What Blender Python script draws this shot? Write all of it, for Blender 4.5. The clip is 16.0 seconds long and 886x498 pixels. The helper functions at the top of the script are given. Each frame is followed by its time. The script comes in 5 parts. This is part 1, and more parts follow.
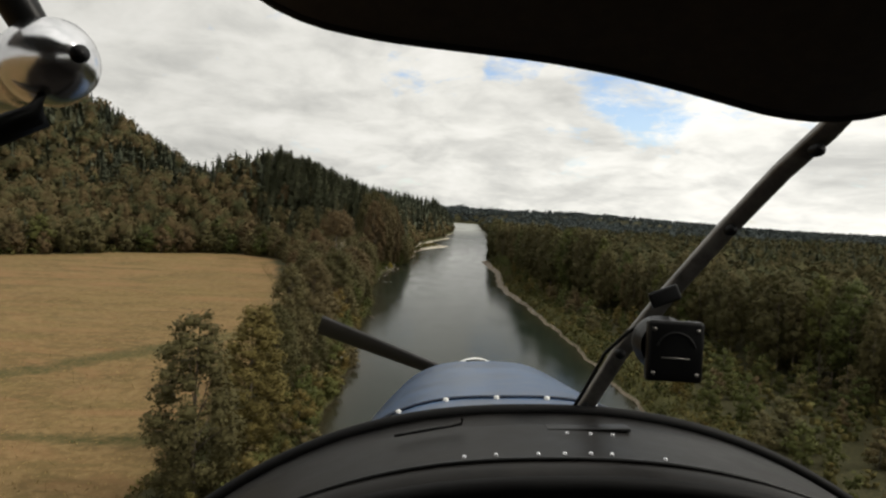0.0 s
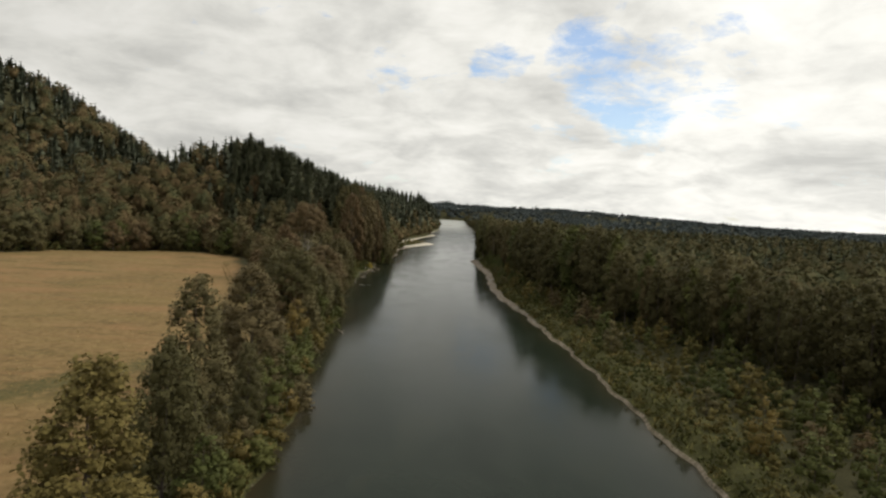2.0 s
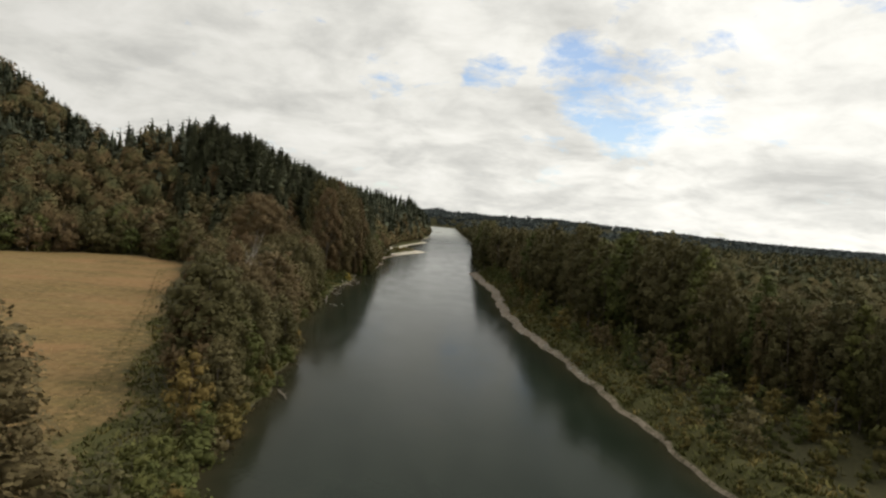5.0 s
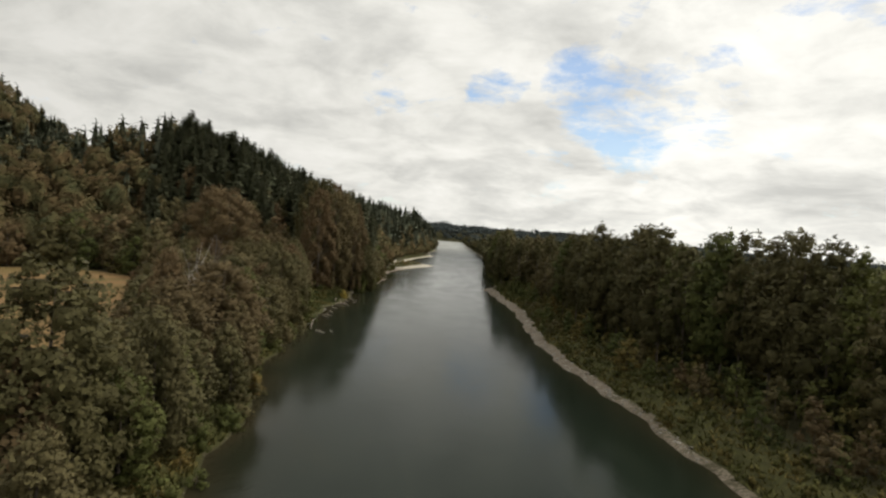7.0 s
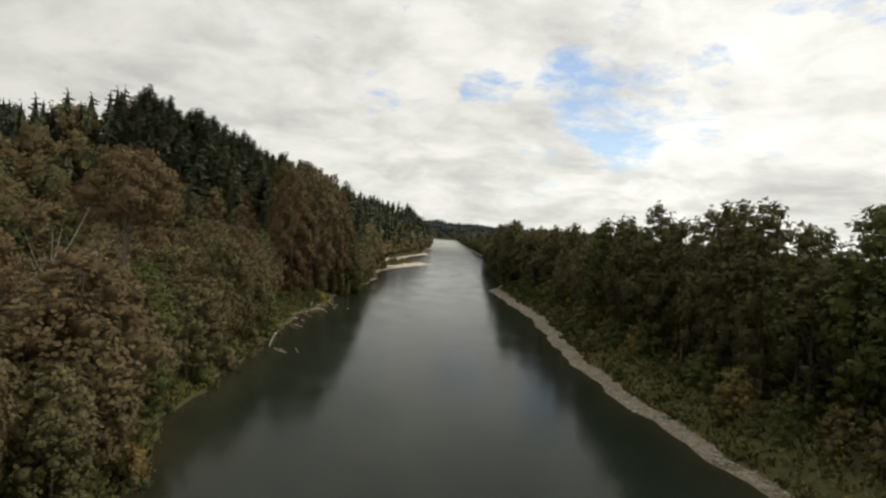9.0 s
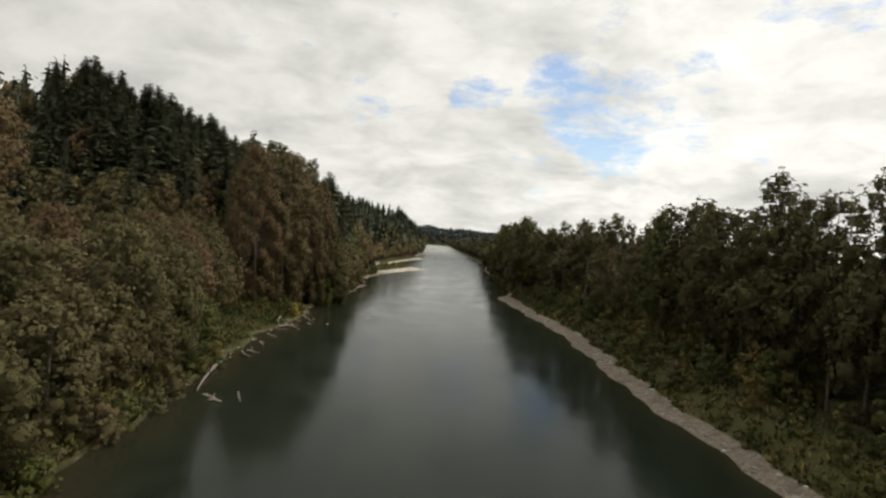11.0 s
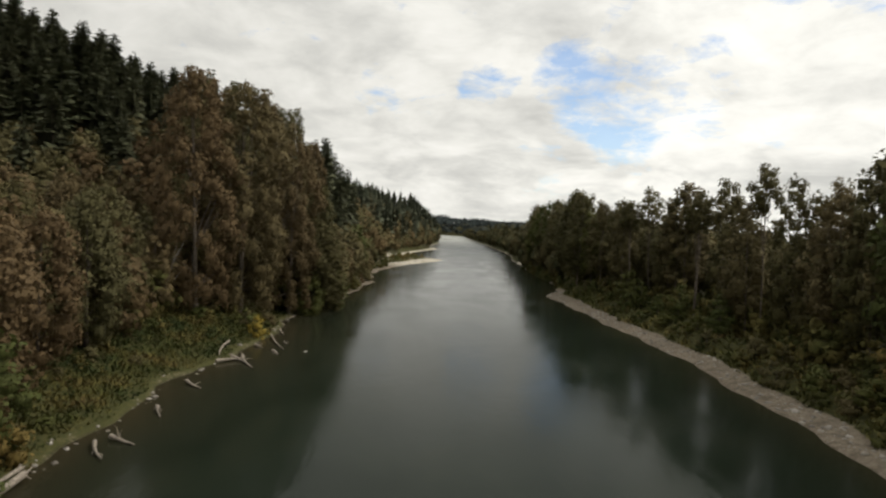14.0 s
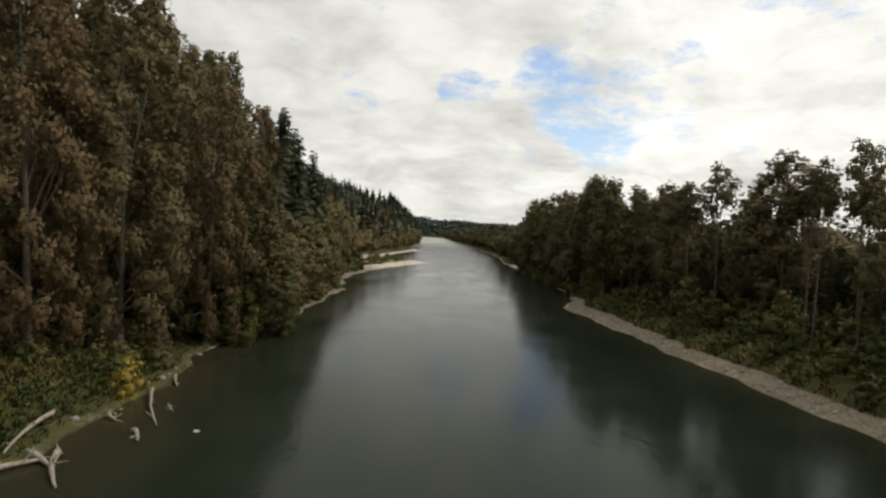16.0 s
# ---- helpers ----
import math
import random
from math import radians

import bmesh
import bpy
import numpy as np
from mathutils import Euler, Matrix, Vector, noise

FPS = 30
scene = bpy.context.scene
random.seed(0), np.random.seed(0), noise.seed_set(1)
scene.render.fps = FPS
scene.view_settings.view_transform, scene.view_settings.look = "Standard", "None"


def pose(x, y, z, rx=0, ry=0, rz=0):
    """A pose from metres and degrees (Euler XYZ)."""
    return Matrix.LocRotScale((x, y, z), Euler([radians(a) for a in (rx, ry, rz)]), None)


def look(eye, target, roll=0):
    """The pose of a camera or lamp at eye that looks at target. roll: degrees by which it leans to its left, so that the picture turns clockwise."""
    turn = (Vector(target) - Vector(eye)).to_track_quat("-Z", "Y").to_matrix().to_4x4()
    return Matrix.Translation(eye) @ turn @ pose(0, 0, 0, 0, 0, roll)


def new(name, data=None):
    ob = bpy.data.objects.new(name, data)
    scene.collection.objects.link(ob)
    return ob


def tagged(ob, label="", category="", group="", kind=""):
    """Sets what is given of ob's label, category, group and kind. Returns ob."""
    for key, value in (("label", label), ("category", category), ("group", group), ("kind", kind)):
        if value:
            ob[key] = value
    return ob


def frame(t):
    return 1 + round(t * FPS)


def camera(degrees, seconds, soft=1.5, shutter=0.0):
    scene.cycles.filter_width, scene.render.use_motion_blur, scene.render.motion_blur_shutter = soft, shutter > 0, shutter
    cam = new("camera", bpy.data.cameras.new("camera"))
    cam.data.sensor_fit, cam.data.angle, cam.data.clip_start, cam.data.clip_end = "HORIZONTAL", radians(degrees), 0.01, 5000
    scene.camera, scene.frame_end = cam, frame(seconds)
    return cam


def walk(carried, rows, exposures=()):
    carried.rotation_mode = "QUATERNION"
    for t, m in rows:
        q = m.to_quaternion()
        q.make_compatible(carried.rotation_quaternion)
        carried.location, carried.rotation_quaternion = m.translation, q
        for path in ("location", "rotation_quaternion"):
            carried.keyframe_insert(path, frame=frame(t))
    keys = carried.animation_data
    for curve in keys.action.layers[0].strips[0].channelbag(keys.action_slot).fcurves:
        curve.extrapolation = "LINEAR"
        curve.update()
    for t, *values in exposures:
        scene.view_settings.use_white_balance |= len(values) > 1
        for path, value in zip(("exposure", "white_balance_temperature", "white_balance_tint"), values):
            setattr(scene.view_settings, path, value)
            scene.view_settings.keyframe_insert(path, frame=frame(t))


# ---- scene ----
cam = camera(68.0, 16.0, soft=2.3)
PATH = [
    (0.0, (0.00, 0.00, 46.40), (2.418, 99.798, 40.498), 2.83),
    (0.5, (0.20, 12.01, 45.69), (2.741, 111.811, 39.911), 2.91),
    (1.0, (0.52, 24.15, 45.04), (3.340, 123.939, 39.248), 2.97),
    (1.5, (1.03, 36.57, 44.70), (4.376, 136.345, 38.872), 2.99),
    (2.0, (1.51, 49.32, 44.53), (6.113, 149.020, 38.253), 3.03),
    (2.5, (1.78, 62.44, 44.21), (7.493, 162.037, 37.329), 3.18),
    (3.0, (1.71, 76.05, 43.71), (8.300, 175.570, 36.533), 3.26),
    (3.5, (1.41, 90.27, 43.04), (8.356, 189.775, 35.991), 3.64),
    (4.0, (1.09, 105.05, 42.18), (7.879, 204.604, 35.615), 3.96),
    (4.5, (1.01, 120.26, 41.23), (7.478, 219.875, 35.250), 4.14),
    (5.0, (0.85, 135.46, 40.17), (7.186, 235.131, 35.202), 4.53),
    (7.5, (0.93, 209.58, 34.20), (6.254, 309.398, 31.514), 4.16),
    (8.0, (1.06, 223.56, 33.15), (7.049, 323.343, 30.240), 4.19),
    (8.5, (1.28, 237.43, 32.17), (7.578, 337.186, 29.309), 4.18),
    (9.0, (1.42, 251.20, 31.12), (7.814, 350.955, 28.323), 3.99),
    (9.5, (1.46, 264.85, 29.91), (8.109, 364.586, 27.115), 3.93),
    (12.0, (-0.74, 332.71, 25.05), (7.505, 432.367, 23.940), 3.73),
    (12.5, (-0.89, 344.96, 24.34), (6.512, 444.675, 23.171), 3.68),
    (13.0, (-0.77, 356.71, 23.42), (5.596, 456.492, 21.491), 3.18),
    (13.5, (-0.52, 368.70, 22.92), (5.330, 468.494, 20.206), 2.76),
    (14.0, (-0.54, 380.68, 22.37), (5.571, 480.446, 19.237), 2.68),
    (14.5, (-0.30, 393.19, 21.73), (6.658, 492.896, 18.386), 2.82),
    (15.0, (-0.32, 405.98, 21.12), (7.539, 505.606, 17.649), 2.72),
    (15.5, (-0.24, 418.93, 20.38), (8.480, 518.499, 17.102), 2.68),
    (16.0, (0.00, 432.00, 19.68), (9.186, 531.543, 17.051), 2.75),
]
walk(cam, [(t, look(eye, target, roll)) for t, eye, target, roll in PATH])

# ---------------------------------------------------------------- light
SUN_AZ, SUN_EL = 95.0, 42.0   # degrees to the right of the river's course, and up
scene.view_settings.exposure = 0.0
world = bpy.data.worlds.new("sky")
scene.world = world
world.use_nodes = True


def math_node(tree, op, a, b=None, clamp=False):
    n = tree.nodes.new("ShaderNodeMath")
    n.operation, n.use_clamp = op, clamp
    for i, v in enumerate((a, b)):
        if v is None:
            continue
        if isinstance(v, (int, float)):
            n.inputs[i].default_value = v
        else:
            tree.links.new(v, n.inputs[i])
    return n.outputs[0]


def ramp(tree, fac, stops):
    n = tree.nodes.new("ShaderNodeValToRGB")
    el = n.color_ramp.elements
    while len(el) < len(stops):
        el.new(0.5)
    for e, (p, c) in zip(el, stops):
        e.position, e.color = p, (*c, 1) if len(c) == 3 else c
    if fac is not None:
        tree.links.new(fac, n.inputs[0])
    return n.outputs[0]


def mix(tree, fac, a, b, blend="MIX"):
    n = tree.nodes.new("ShaderNodeMix")
    n.data_type, n.blend_type = "RGBA", blend
    for i, v in ((0, fac), (6, a), (7, b)):
        if isinstance(v, (int, float)):
            n.inputs[i].default_value = v
        elif isinstance(v, tuple):
            n.inputs[i].default_value = (*v, 1)
        else:
            tree.links.new(v, n.inputs[i])
    return n.outputs[2]


def noise_tex(tree, vector, scale, detail=4.0, rough=0.55, distortion=0.0):
    n = tree.nodes.new("ShaderNodeTexNoise")
    n.inputs["Scale"].default_value, n.inputs["Detail"].default_value = scale, detail
    n.inputs["Roughness"].default_value, n.inputs["Distortion"].default_value = rough, distortion
    if vector is not None:
        tree.links.new(vector, n.inputs["Vector"])
    return n.outputs["Fac"]


def build_sky():
    nt = world.node_tree
    nt.nodes.clear()
    sky = nt.nodes.new("ShaderNodeTexSky")
    sky.sky_type, sky.sun_disc = "NISHITA", False
    sky.sun_elevation, sky.sun_rotation = radians(SUN_EL), radians(SUN_AZ)
    sky.air_density, sky.dust_density = 1.0, 0.6
    blue = mix(nt, 1.0, sky.outputs[0], (0.145, 0.155, 0.17), "MULTIPLY")
    co = nt.nodes.new("ShaderNodeTexCoord").outputs["Generated"]
    sep = nt.nodes.new("ShaderNodeSeparateXYZ")
    nt.links.new(co, sep.inputs[0])
    up = math_node(nt, "ADD", math_node(nt, "MAXIMUM", sep.outputs[2], 0.0), 0.27)
    flat = nt.nodes.new("ShaderNodeCombineXYZ")
    nt.links.new(math_node(nt, "DIVIDE", sep.outputs[0], up), flat.inputs[0])
    nt.links.new(math_node(nt, "DIVIDE", sep.outputs[1], up), flat.inputs[1])
    flat = flat.outputs[0]
    cover = math_node(nt, "ADD", math_node(nt, "MULTIPLY", math_node(nt, "SUBTRACT", noise_tex(nt, flat, 2.6, 10, 0.62, 0.25), 0.5), 2.2), 0.70)
    wisps = math_node(nt, "MULTIPLY", math_node(nt, "SUBTRACT", noise_tex(nt, flat, 11.0, 6, 0.65, 0.6), 0.5), 0.9)
    cover = math_node(nt, "ADD", cover, wisps)
    # openings in the cloud deck, with ragged edges
    ragged = nt.nodes.new("ShaderNodeTexNoise")
    ragged.inputs["Scale"].default_value, ragged.inputs["Detail"].default_value, ragged.inputs["Roughness"].default_value = 9.0, 6.0, 0.6
    nt.links.new(co, ragged.inputs["Vector"])
    bent = nt.nodes.new("ShaderNodeVectorMath")
    bent.operation = "MULTIPLY_ADD"
    bent.inputs[1].default_value = (0.10, 0.10, 0.10)
    nt.links.new(ragged.outputs["Color"], bent.inputs[0])
    shifted = nt.nodes.new("ShaderNodeVectorMath")
    shifted.operation = "SUBTRACT"
    nt.links.new(co, shifted.inputs[0])
    shifted.inputs[1].default_value = (0.05, 0.05, 0.05)
    nt.links.new(shifted.outputs[0], bent.inputs[2])
    aim = nt.nodes.new("ShaderNodeVectorMath")
    aim.operation = "NORMALIZE"
    nt.links.new(bent.outputs[0], aim.inputs[0])
    opening = 0.0
    for az, el, inner, outer, strength in ((18.8, 8.8, 0.4, 5.2, 0.60), (14.4, 12.2, 0.4, 5.4, 0.56), (6.9, 12.1, 0.1, 2.8, 0.46), (22.8, 11.8, 0.4, 6.0, 0.40), (17.0, 16.5, 1.0, 6.0, 0.22)):
        az, el = radians(az), radians(el)
        dot = nt.nodes.new("ShaderNodeVectorMath")
        dot.operation = "DOT_PRODUCT"
        nt.links.new(aim.outputs[0], dot.inputs[0])
        dot.inputs[1].default_value = (math.sin(az) * math.cos(el), math.cos(az) * math.cos(el), math.sin(el))
        gap = nt.nodes.new("ShaderNodeMapRange")
        gap.interpolation_type = "SMOOTHSTEP"
        for i, v in enumerate((math.cos(radians(outer)), math.cos(radians(inner)), 0.0, strength)):
            gap.inputs[i + 1].default_value = v
        nt.links.new(dot.outputs["Value"], gap.inputs[0])
        opening = math_node(nt, "MAXIMUM", gap.outputs[0], opening)
    cover = math_node(nt, "SUBTRACT", cover, opening)
    dense = ramp(nt, cover, [(0.02, (0.18, 0.18, 0.18)), (0.42, (1, 1, 1))])
    grey = math_node(nt, "ADD", math_node(nt, "MULTIPLY", noise_tex(nt, flat, 1.5, 9, 0.6, 0.35), 0.66), math_node(nt, "MULTIPLY", noise_tex(nt, flat, 4.6, 8, 0.55, 0.5), 0.34))
    cloud = ramp(nt, grey, [(0.35, (0.60, 0.595, 0.56)), (0.45, (0.77, 0.76, 0.71)), (0.53, (0.93, 0.915, 0.85)), (0.60, (1.03, 1.01, 0.945))])
    # the deck is thinner towards the sun
    side = nt.nodes.new("ShaderNodeMapRange")
    for i, v in enumerate((-0.6, 0.4, 0.70, 1.06)):
        side.inputs[i + 1].default_value = v
    nt.links.new(sep.outputs[0], side.inputs[0])
    lit = nt.nodes.new("ShaderNodeCombineColor")
    for i in range(3):
        nt.links.new(side.outputs[0], lit.inputs[i])
    cloud = mix(nt, 1.0, cloud, lit.outputs[0], "MULTIPLY")
    # an overcast sky is brighter overhead than near the horizon
    crown = nt.nodes.new("ShaderNodeMapRange")
    for i, v in enumerate((0.28, 1.0, 1.0, 1.7)):
        crown.inputs[i + 1].default_value = v
    nt.links.new(sep.outputs[2], crown.inputs[0])
    over = nt.nodes.new("ShaderNodeCombineColor")
    for i in range(3):
        nt.links.new(crown.outputs[0], over.inputs[i])
    cloud = mix(nt, 1.0, cloud, over.outputs[0], "MULTIPLY")
    bg = nt.nodes.new("ShaderNodeBackground")
    nt.links.new(mix(nt, dense, blue, cloud), bg.inputs[0])
    bg.inputs[1].default_value = 1.0
    out = nt.nodes.new("ShaderNodeOutputWorld")
    nt.links.new(bg.outputs[0], out.inputs[0])


build_sky()
sun = new("sun", bpy.data.lights.new("sun", "SUN"))
sun.data.energy, sun.data.angle, sun.data.color = 1.8, radians(12), (1.0, 0.93, 0.82)
sun.matrix_world = look((0, 0, 0), (-math.sin(radians(SUN_AZ)) * math.cos(radians(SUN_EL)), -math.cos(radians(SUN_AZ)) * math.cos(radians(SUN_EL)), -math.sin(radians(SUN_EL))))


# ---------------------------------------------------------------- materials
def material(name):
    m = bpy.data.materials.new(name)
    m.use_nodes = True
    m.node_tree.nodes.clear()
    return m, m.node_tree


def finish(nt, colour, rough=0.6, metal=0.0, bump=None, strength=0.3, distance=0.05, spec=0.5, translucent=0.0, holes=0.0, cut=0.44):
    p = nt.nodes.new("ShaderNodeBsdfPrincipled")
    for key, v in (("Base Color", colour), ("Roughness", rough), ("Metallic", metal), ("Specular IOR Level", spec)):
        if isinstance(v, tuple):
            p.inputs[key].default_value = (*v, 1)
        elif isinstance(v, (int, float)):
            p.inputs[key].default_value = v
        else:
            nt.links.new(v, p.inputs[key])
    if bump is not None:
        b = nt.nodes.new("ShaderNodeBump")
        b.inputs["Strength"].default_value, b.inputs["Distance"].default_value = strength, distance
        nt.links.new(bump, b.inputs["Height"])
        nt.links.new(b.outputs[0], p.inputs["Normal"])
    shader = p.outputs[0]
    if translucent:
        tr = nt.nodes.new("ShaderNodeBsdfTranslucent")
        if isinstance(colour, tuple):
            tr.inputs[0].default_value = (*colour, 1)
        else:
            nt.links.new(colour, tr.inputs[0])
        mx = nt.nodes.new("ShaderNodeMixShader")
        mx.inputs[0].default_value = translucent
        nt.links.new(shader, mx.inputs[1])
        nt.links.new(tr.outputs[0], mx.inputs[2])
        shader = mx.outputs[0]
    if holes:
        fine = noise_tex(nt, position(nt), holes, 2, 0.6)
        shape = ramp(nt, fine, [(cut - 0.01, (0, 0, 0)), (cut + 0.01, (1, 1, 1))])
        clear = nt.nodes.new("ShaderNodeBsdfTransparent")
        mx = nt.nodes.new("ShaderNodeMixShader")
        nt.links.new(shape, mx.inputs[0])
        nt.links.new(clear.outputs[0], mx.inputs[1])
        nt.links.new(shader, mx.inputs[2])
        shader = mx.outputs[0]
    out = nt.nodes.new("ShaderNodeOutputMaterial")
    nt.links.new(shader, out.inputs[0])


def position(nt):
    return nt.nodes.new("ShaderNodeNewGeometry").outputs["Position"]


def object_random(nt):
    return nt.nodes.new("ShaderNodeObjectInfo").outputs["Random"]


def island_random(nt):
    return nt.nodes.new("ShaderNodeNewGeometry").outputs["Random Per Island"]


def leaf_material(name, tones, translucent=0.25):
    """Foliage whose hue goes from plant to plant, and whose value goes from leaf cluster to leaf cluster."""
    m, nt = material(name)
    tones = [(at, (r * 0.92, g * 0.93, b * 0.94)) for at, (r, g, b) in tones]
    base = ramp(nt, object_random(nt), tones)
    patch = noise_tex(nt, position(nt), 0.13, 3, 0.6)
    base = mix(nt, math_node(nt, "MULTIPLY", patch, 0.55), base, tones[-1][1])
    value = math_node(nt, "ADD", math_node(nt, "MULTIPLY", island_random(nt), 0.45), 0.78)
    comb = nt.nodes.new("ShaderNodeCombineColor")
    for i in range(3):
        nt.links.new(value, comb.inputs[i])
    finish(nt, mix(nt, 1.0, base, comb.outputs[0], "MULTIPLY"), 0.7, spec=0.12, translucent=translucent, holes=3.4)
    return m


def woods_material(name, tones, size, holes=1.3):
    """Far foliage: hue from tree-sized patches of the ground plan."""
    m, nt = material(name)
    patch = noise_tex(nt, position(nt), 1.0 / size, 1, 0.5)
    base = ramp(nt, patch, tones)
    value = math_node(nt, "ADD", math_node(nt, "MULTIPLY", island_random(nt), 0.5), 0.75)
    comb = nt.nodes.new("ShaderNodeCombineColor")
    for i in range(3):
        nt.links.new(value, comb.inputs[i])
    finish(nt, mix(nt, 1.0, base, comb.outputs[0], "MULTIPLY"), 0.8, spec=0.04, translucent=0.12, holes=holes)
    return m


LEAF_OLIVE = leaf_material("olive_leaves", [(0.0, (0.090, 0.087, 0.037)), (0.5, (0.114, 0.099, 0.043)), (1.0, (0.128, 0.099, 0.047))])
LEAF_GREEN = leaf_material("green_leaves", [(0.0, (0.060, 0.076, 0.023)), (1.0, (0.105, 0.105, 0.031))])
LEAF_RUSSET = leaf_material("russet_leaves", [(0.0, (0.110, 0.087, 0.041)), (1.0, (0.134, 0.090, 0.045))])
LEAF_YELLOW = leaf_material("yellow_leaves", [(0.0, (0.130, 0.108, 0.034)), (1.0, (0.170, 0.122, 0.038))])
LEAF_BRIGHT = leaf_material("bright_yellow_leaves", [(0.0, (0.25, 0.20, 0.035)), (1.0, (0.30, 0.22, 0.045))])
LEAF_DARK = leaf_material("dark_leaves", [(0.0, (0.072, 0.068, 0.027)), (1.0, (0.098, 0.084, 0.035))])
NEEDLES = leaf_material("needles", [(0.0, (0.072, 0.080, 0.043)), (1.0, (0.098, 0.101, 0.056))], 0.15)
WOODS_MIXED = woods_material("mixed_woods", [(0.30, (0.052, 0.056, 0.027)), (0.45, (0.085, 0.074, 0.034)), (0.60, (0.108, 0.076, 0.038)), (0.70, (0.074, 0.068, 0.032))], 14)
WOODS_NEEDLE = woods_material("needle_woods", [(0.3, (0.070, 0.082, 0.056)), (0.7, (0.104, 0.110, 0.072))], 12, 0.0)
# haze of the distance is mixed into these far trees' base colour
WOODS_HAZED = woods_material("hazed_far_woods", [(0.3, (0.048, 0.060, 0.060)), (0.7, (0.062, 0.072, 0.070))], 40, 0.0)
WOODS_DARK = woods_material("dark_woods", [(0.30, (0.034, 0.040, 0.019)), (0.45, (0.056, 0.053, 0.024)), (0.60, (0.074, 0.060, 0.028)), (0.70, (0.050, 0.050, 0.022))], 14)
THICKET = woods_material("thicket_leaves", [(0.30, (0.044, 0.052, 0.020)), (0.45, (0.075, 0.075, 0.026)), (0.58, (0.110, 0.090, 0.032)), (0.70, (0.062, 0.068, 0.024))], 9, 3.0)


def bark_material(name, a, b):
    m, nt = material(name)
    n = noise_tex(nt, position(nt), 3.0, 6, 0.65)
    finish(nt, ramp(nt, n, [(0.35, a), (0.65, b)]), 0.9, bump=n, strength=0.6, distance=0.05, spec=0.2)
    return m


BARK = bark_material("grey_brown_bark", (0.06, 0.048, 0.036), (0.15, 0.125, 0.10))
GREY_BARK = bark_material("weathered_grey_bark", (0.085, 0.072, 0.06), (0.19, 0.165, 0.14))
PALE_BARK = bark_material("pale_bark", (0.16, 0.14, 0.12), (0.34, 0.31, 0.27))
DRIFTWOOD = bark_material("bleached_wood", (0.15, 0.125, 0.10), (0.32, 0.28, 0.23))


def ground_material():
    m, nt = material("land")
    cover = nt.nodes.new("ShaderNodeVertexColor")
    cover.layer_name = "cover"
    sep = nt.nodes.new("ShaderNodeSeparateColor")
    nt.links.new(cover.outputs[0], sep.inputs[0])
    p = position(nt)
    fine = noise_tex(nt, p, 1.6, 6, 0.7)
    broad = noise_tex(nt, p, 0.05, 5, 0.6)
    grain = noise_tex(nt, p, 6.0, 4, 0.7)
    floor = ramp(nt, fine, [(0.35, (0.026, 0.026, 0.012)), (0.6, (0.06, 0.055, 0.024)), (0.8, (0.085, 0.065, 0.032))])
    dry = ramp(nt, math_node(nt, "ADD", math_node(nt, "MULTIPLY", broad, 0.7), math_node(nt, "MULTIPLY", fine, 0.3)),
               [(0.34, (0.092, 0.067, 0.027)), (0.47, (0.148, 0.094, 0.038)), (0.58, (0.188, 0.118, 0.050)), (0.7, (0.128, 0.090, 0.036))])
    rows = nt.nodes.new("ShaderNodeMapping")
    rows.inputs["Scale"].default_value = (0.05, 0.13, 1.0)
    rows.inputs["Rotation"].default_value = (0, 0, 0.45)
    nt.links.new(p, rows.inputs["Vector"])
    swath = noise_tex(nt, rows.outputs[0], 0.5, 7, 0.7, 0.9)
    dry = mix(nt, ramp(nt, swath, [(0.46, (0, 0, 0)), (0.66, (0.6, 0.6, 0.6))]), dry, (0.240, 0.164, 0.072))
    dry = mix(nt, ramp(nt, swath, [(0.34, (0.6, 0.6, 0.6)), (0.48, (0, 0, 0))]), dry, (0.104, 0.086, 0.029))
    bunch = noise_tex(nt, p, 0.42, 4, 0.65, 0.6)
    dry = mix(nt, ramp(nt, bunch, [(0.47, (0, 0, 0)), (0.64, (0.5, 0.5, 0.5))]), dry, (0.288, 0.194, 0.090))
    dry = mix(nt, ramp(nt, bunch, [(0.34, (0.5, 0.5, 0.5)), (0.50, (0, 0, 0))]), dry, (0.112, 0.078, 0.029))
    dry = mix(nt, math_node(nt, "MULTIPLY", grain, 0.4), dry, (0.092, 0.066, 0.027))
    # worn and greener stretches of the meadow
    wide = noise_tex(nt, rows.outputs[0], 0.28, 4, 0.6, 1.4)
    dry = mix(nt, ramp(nt, wide, [(0.52, (0, 0, 0)), (0.66, (0.42, 0.42, 0.42))]), dry, (0.140, 0.108, 0.038))
    dry = mix(nt, ramp(nt, wide, [(0.38, (0.6, 0.6, 0.6)), (0.48, (0, 0, 0))]), dry, (0.215, 0.122, 0.056))
    lush = ramp(nt, fine, [(0.3, (0.036, 0.041, 0.014)), (0.55, (0.062, 0.060, 0.020)), (0.8, (0.10, 0.080, 0.029))])
    stones = nt.nodes.new("ShaderNodeTexVoronoi")
    stones.inputs["Scale"].default_value = 2.6
    nt.links.new(p, stones.inputs["Vector"])
    gravel = mix(nt, 0.5, ramp(nt, fine, [(0.3, (0.115, 0.095, 0.072)), (0.7, (0.275, 0.23, 0.175))]), ramp(nt, stones.outputs["Distance"], [(0.0, (0.75, 0.75, 0.75)), (0.5, (0.42, 0.42, 0.42)), (0.8, (0.2, 0.2, 0.2))]), "SOFT_LIGHT")
    # silt and damp hollows among the stones
    gravel = mix(nt, ramp(nt, bunch, [(0.36, (0.75, 0.75, 0.75)), (0.52, (0, 0, 0))]), gravel, (0.085, 0.070, 0.048))
    # the far bar is dry, pale sand
    reach = nt.nodes.new("ShaderNodeMapRange")
